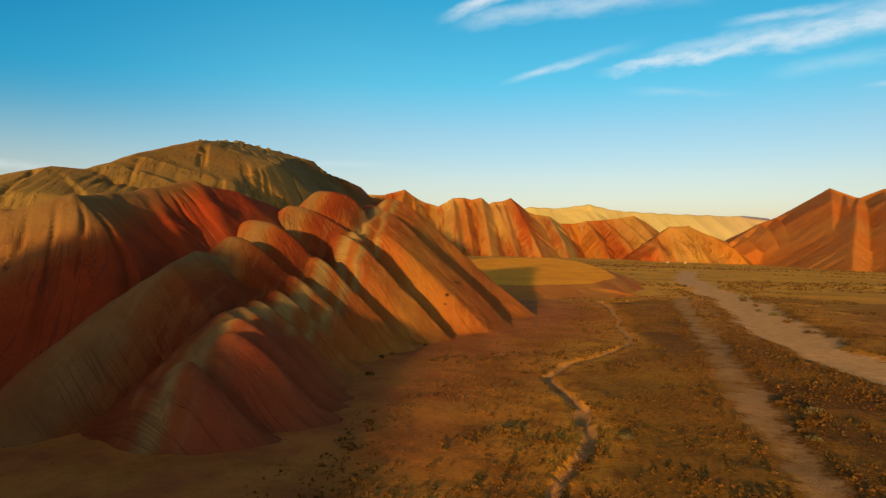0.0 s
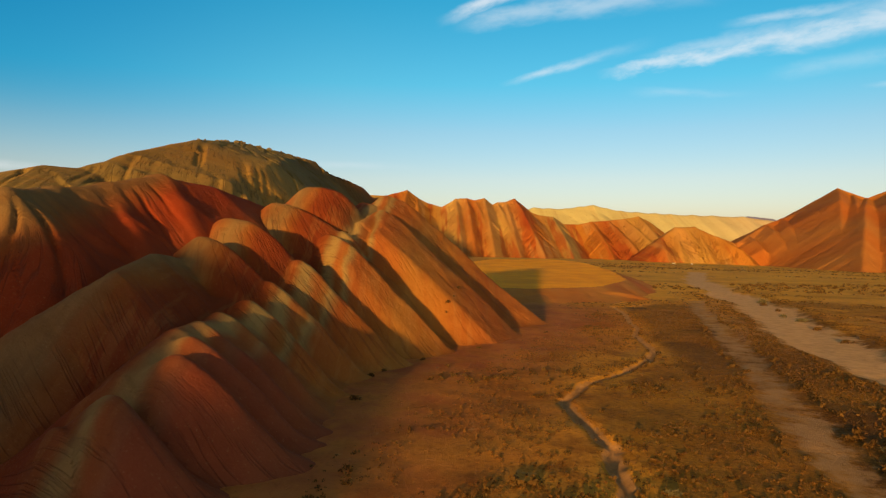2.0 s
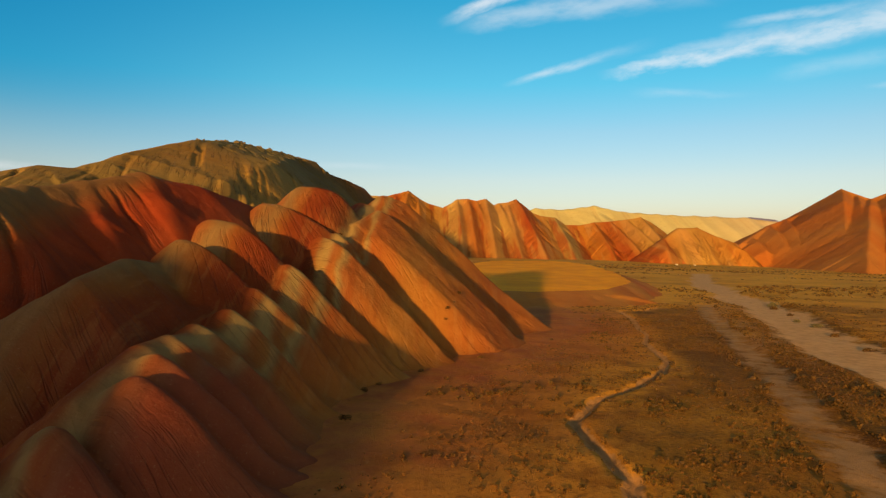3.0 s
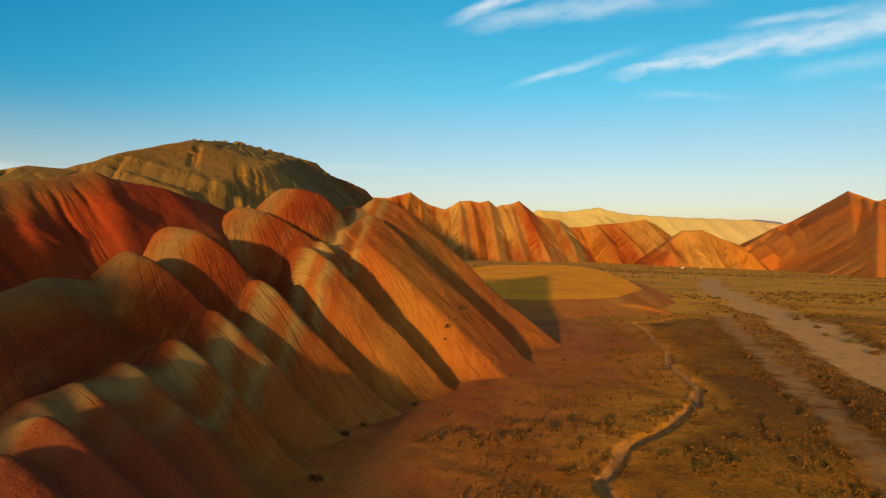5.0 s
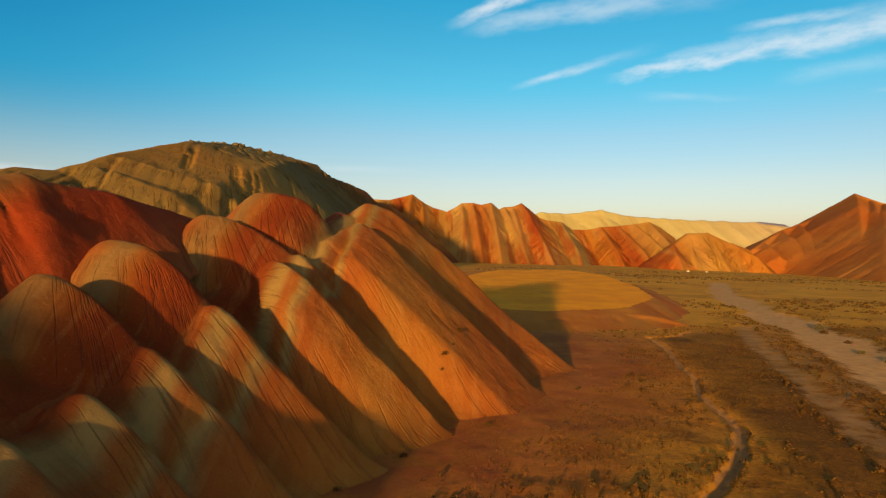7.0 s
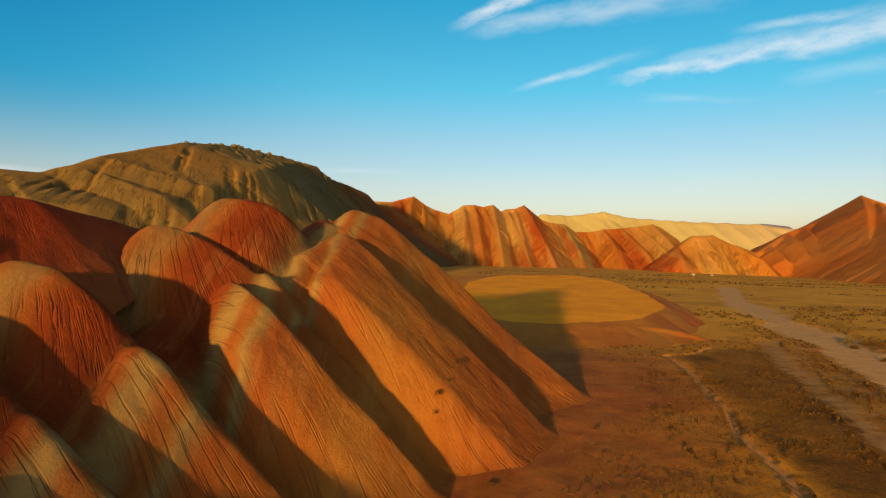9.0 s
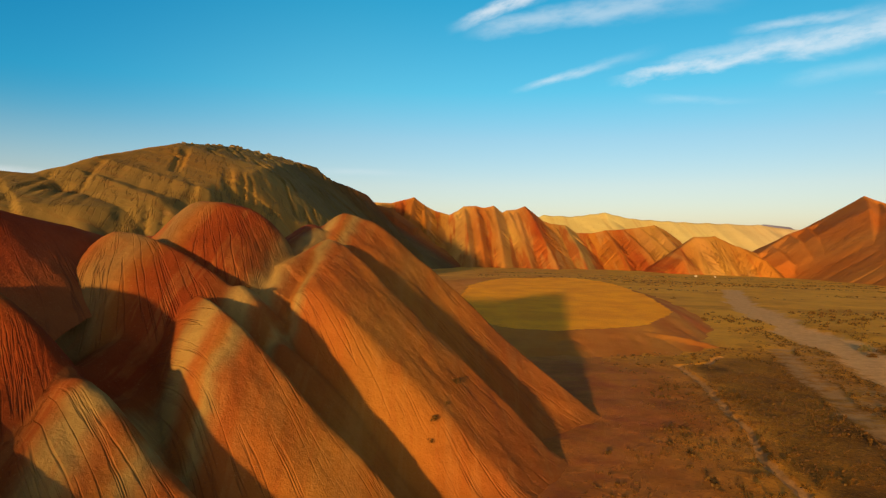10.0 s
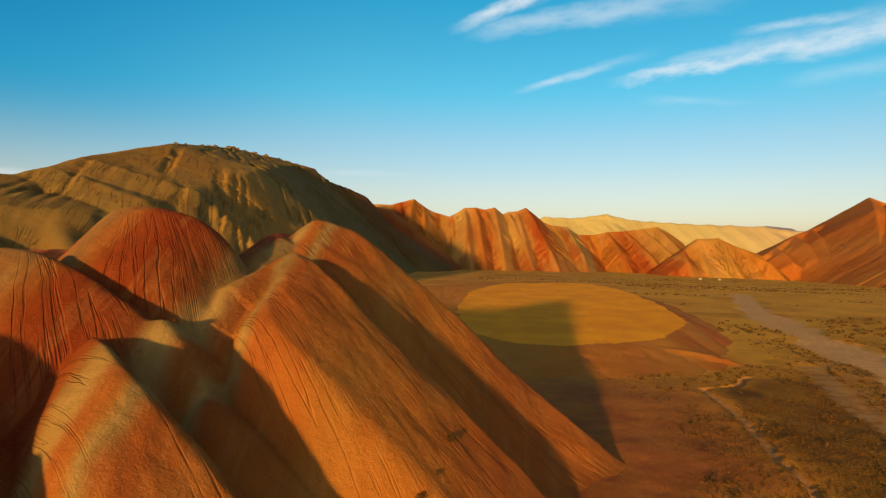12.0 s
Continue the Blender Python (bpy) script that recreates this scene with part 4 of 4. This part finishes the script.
x, y = scatter(12000, (40, 900, 420, 1400), lambda x, y: lin(vnoise(x / 140, y / 38, 205), 0.52, 0.78) * (beside_wash(x, y) < 0.1) * (ground_height(x, y) > -900) * ((x > 140) | (y > 800)))
r = rng.uniform(0.8, 2.2, len(x))
tagged(quads_object("far_scrub", clump_arrays(rng, x, y, ground_height(x, y) - 0.05, r, r * 0.7, 12, 0.36), SCRUB), "dark scrub spread over the far plain", "scrub", kind="stuff")


def bush(x, y, radius, tall, mat, seed, label):
    """A bush: short forked stems and a crown of many small leaves."""
    r2 = np.random.default_rng(seed)
    base = float(hill_top(np.array([x]), np.array([y]))[0]) - 0.06
    thing = tagged(new("bush"), label, "bush")
    thing.location = (x, y, base)
    one = np.ones(1)
    n = 5
    corners = np.concatenate([clump_arrays(r2, one * r2.normal(0, 0.35 * radius), one * r2.normal(0, 0.35 * radius), one * 0.08 * tall, one * radius * r2.uniform(0.55, 0.85), one * tall * r2.uniform(0.6, 1.0), 60, 0.16) for _ in range(n)])
    crown = quads_object("crown", corners, mat)
    crown.parent = thing
    bm = bmesh.new()
    for _ in range(4):
        lean = Vector((r2.normal(0, 0.4), r2.normal(0, 0.4), 1)).normalized()
        made = bmesh.ops.create_cone(bm, segments=5, radius1=0.05 * radius, radius2=0.015 * radius, depth=tall * 0.7, cap_ends=True)
        m = Matrix.Translation(lean * tall * 0.33) @ lean.to_track_quat("Z", "Y").to_matrix().to_4x4()
        bmesh.ops.transform(bm, matrix=m, verts=made["verts"])
    me = bpy.data.meshes.new("stems")
    bm.to_mesh(me)
    bm.free()
    me.materials.append(WOOD)
    stems = new("stems", me)
    stems.parent = thing
    return thing


BUSHES = [(165, 352, 3.2, 2.6), (169, 347, 2.4, 1.8), (158, 337, 2.0, 1.5), (136, 262, 2.2, 1.6), (128, 238, 1.6, 1.2), (118, 205, 1.5, 1.1), (139, 280, 1.8, 1.3), (149, 305, 1.6, 1.2),
          (55, 104, 1.3, 0.8), (58, 98, 1.6, 0.9), (53, 92, 1.2, 0.8), (60, 90, 1.3, 0.8), (49, 84, 1.2, 0.7), (44, 106, 1.1, 0.7), (16, 72, 1.2, 0.9), (24, 83, 0.9, 0.7), (64, 152, 0.9, 0.7)]
for n, (x, y, radius, tall) in enumerate(BUSHES):
    bush(x, y, radius, tall, SCRUB if n % 3 else GREY, 300 + n, "dark bush beside the dry riverbed" if n < 8 else "low dark bush on the sandy wash")
for n, (x, y, radius, tall) in enumerate([(1.5, 187, 0.7, 0.9), (4.4, 198, 0.9, 0.9), (1.0, 184.5, 0.5, 0.6), (-13, 138.5, 0.9, 0.8), (-14, 121, 0.9, 0.8), (-11, 144, 0.6, 0.5), (9, 176, 0.7, 0.5), (-25.5, 188.5, 0.6, 0.5), (3.0, 191, 0.5, 0.5), (-4, 158, 0.7, 0.6)]):
    bush(x, y, radius, tall, SCRUB, 400 + n, "small dark bush growing on the clay slope")


def hut(x, y, w, d, h, turn):
    """A far white hut with a shallow roof, a door and a window."""
    z = float(ground_height(np.array([x]), np.array([y]))[0])
    thing = tagged(new("hut"), "small white hut with a flat roof on the plain", "hut", "huts on the plain")
    thing.matrix_basis = pose(x, y, z, 0, 0, turn)

    def box(name, sx, sy, sz, cx, cy, cz, mat):
        bm = bmesh.new()
        bmesh.ops.create_cube(bm, size=1)
        bmesh.ops.transform(bm, matrix=Matrix.Translation((cx, cy, cz)) @ Matrix.Diagonal((sx, sy, sz, 1)), verts=bm.verts)
        bmesh.ops.bevel(bm, geom=list(bm.edges), offset=0.04, segments=1)
        me = bpy.data.meshes.new(name)
        bm.to_mesh(me)
        bm.free()
        me.materials.append(mat)
        ob = new(name, me)
        ob.parent = thing
        return ob
    box("wall", w, d, h + 0.6, 0, 0, h / 2 - 0.3, WHITE)
    box("roof", w + 0.5, d + 0.5, 0.25, 0, 0, h + 0.13, WHITE)
    box("door", 1.0, 0.1, 2.0, -w * 0.2, -d / 2 - 0.03, 1.0, WOOD)
    box("window", 1.1, 0.1, 0.9, w * 0.22, -d / 2 - 0.03, 1.6, WOOD)


m, q = material("white_plaster")
q.surface(q.mix(q.band(q.noise(q.position(), 1.5, 4.0, 0.6), 0.35, 0.7), (0.62, 0.55, 0.42), (0.5, 0.42, 0.3)), 0.9, None, 0.1, 0.1)
WHITE = m
hut(507, 1446, 4.5, 4, 2.8, 10)
hut(556, 1470, 3.6, 3, 2.4, -15)


def outcrop(x, y, z, size, seed):
    """Broken rock that stands out of the mountain's crest."""
    r2 = random.Random(seed)
    bm = bmesh.new()
    bmesh.ops.create_icosphere(bm, subdivisions=2, radius=1.0)
    for v in bm.verts:
        v.co *= 1 + 0.45 * (noise.noise(v.co * 1.7 + Vector((seed, 0, 0)))) + r2.uniform(-0.08, 0.08)
        v.co.z = max(v.co.z, -0.5)
    bmesh.ops.transform(bm, matrix=Matrix.Translation((x, y, z)) @ Matrix.Diagonal((size * r2.uniform(0.9, 1.8), size, size * r2.uniform(0.6, 1.1), 1)), verts=bm.verts)
    me = bpy.data.meshes.new("rock_outcrop")
    bm.to_mesh(me)
    bm.free()
    me.materials.append(ROCK)
    ob = tagged(new("rock_outcrop", me), "broken dark rock on the crest of the mountain", "rock", "rocks on the mountain crest")
    return ob


ROCK = leaf_material("dark_crest_rock", (0.10, 0.07, 0.03), (0.17, 0.12, 0.05))
crest_x, crest_y = (-342, -380, -417, -451, -440, -417), (900, 1080, 1250, 1480, 1580, 1650)
for n, (f, size) in enumerate(((0.02, 4), (0.12, 3), (0.25, 5), (0.36, 4), (0.45, 5), (0.60, 9), (0.64, 7), (0.72, 5), (0.80, 7), (0.86, 6), (0.93, 7), (1.0, 5))):
    y = 900 + 750 * f
    x = float(np.interp(y, crest_y, crest_x)) + random.Random(n).uniform(-3, 3)
    z = float(ridges_height(np.array([[x]]), np.array([[y]]), MOUNTAIN, 5.0)[0][0, 0])
    outcrop(x, y, z - 0.05 * size, 0.7 * size, 40 + n)
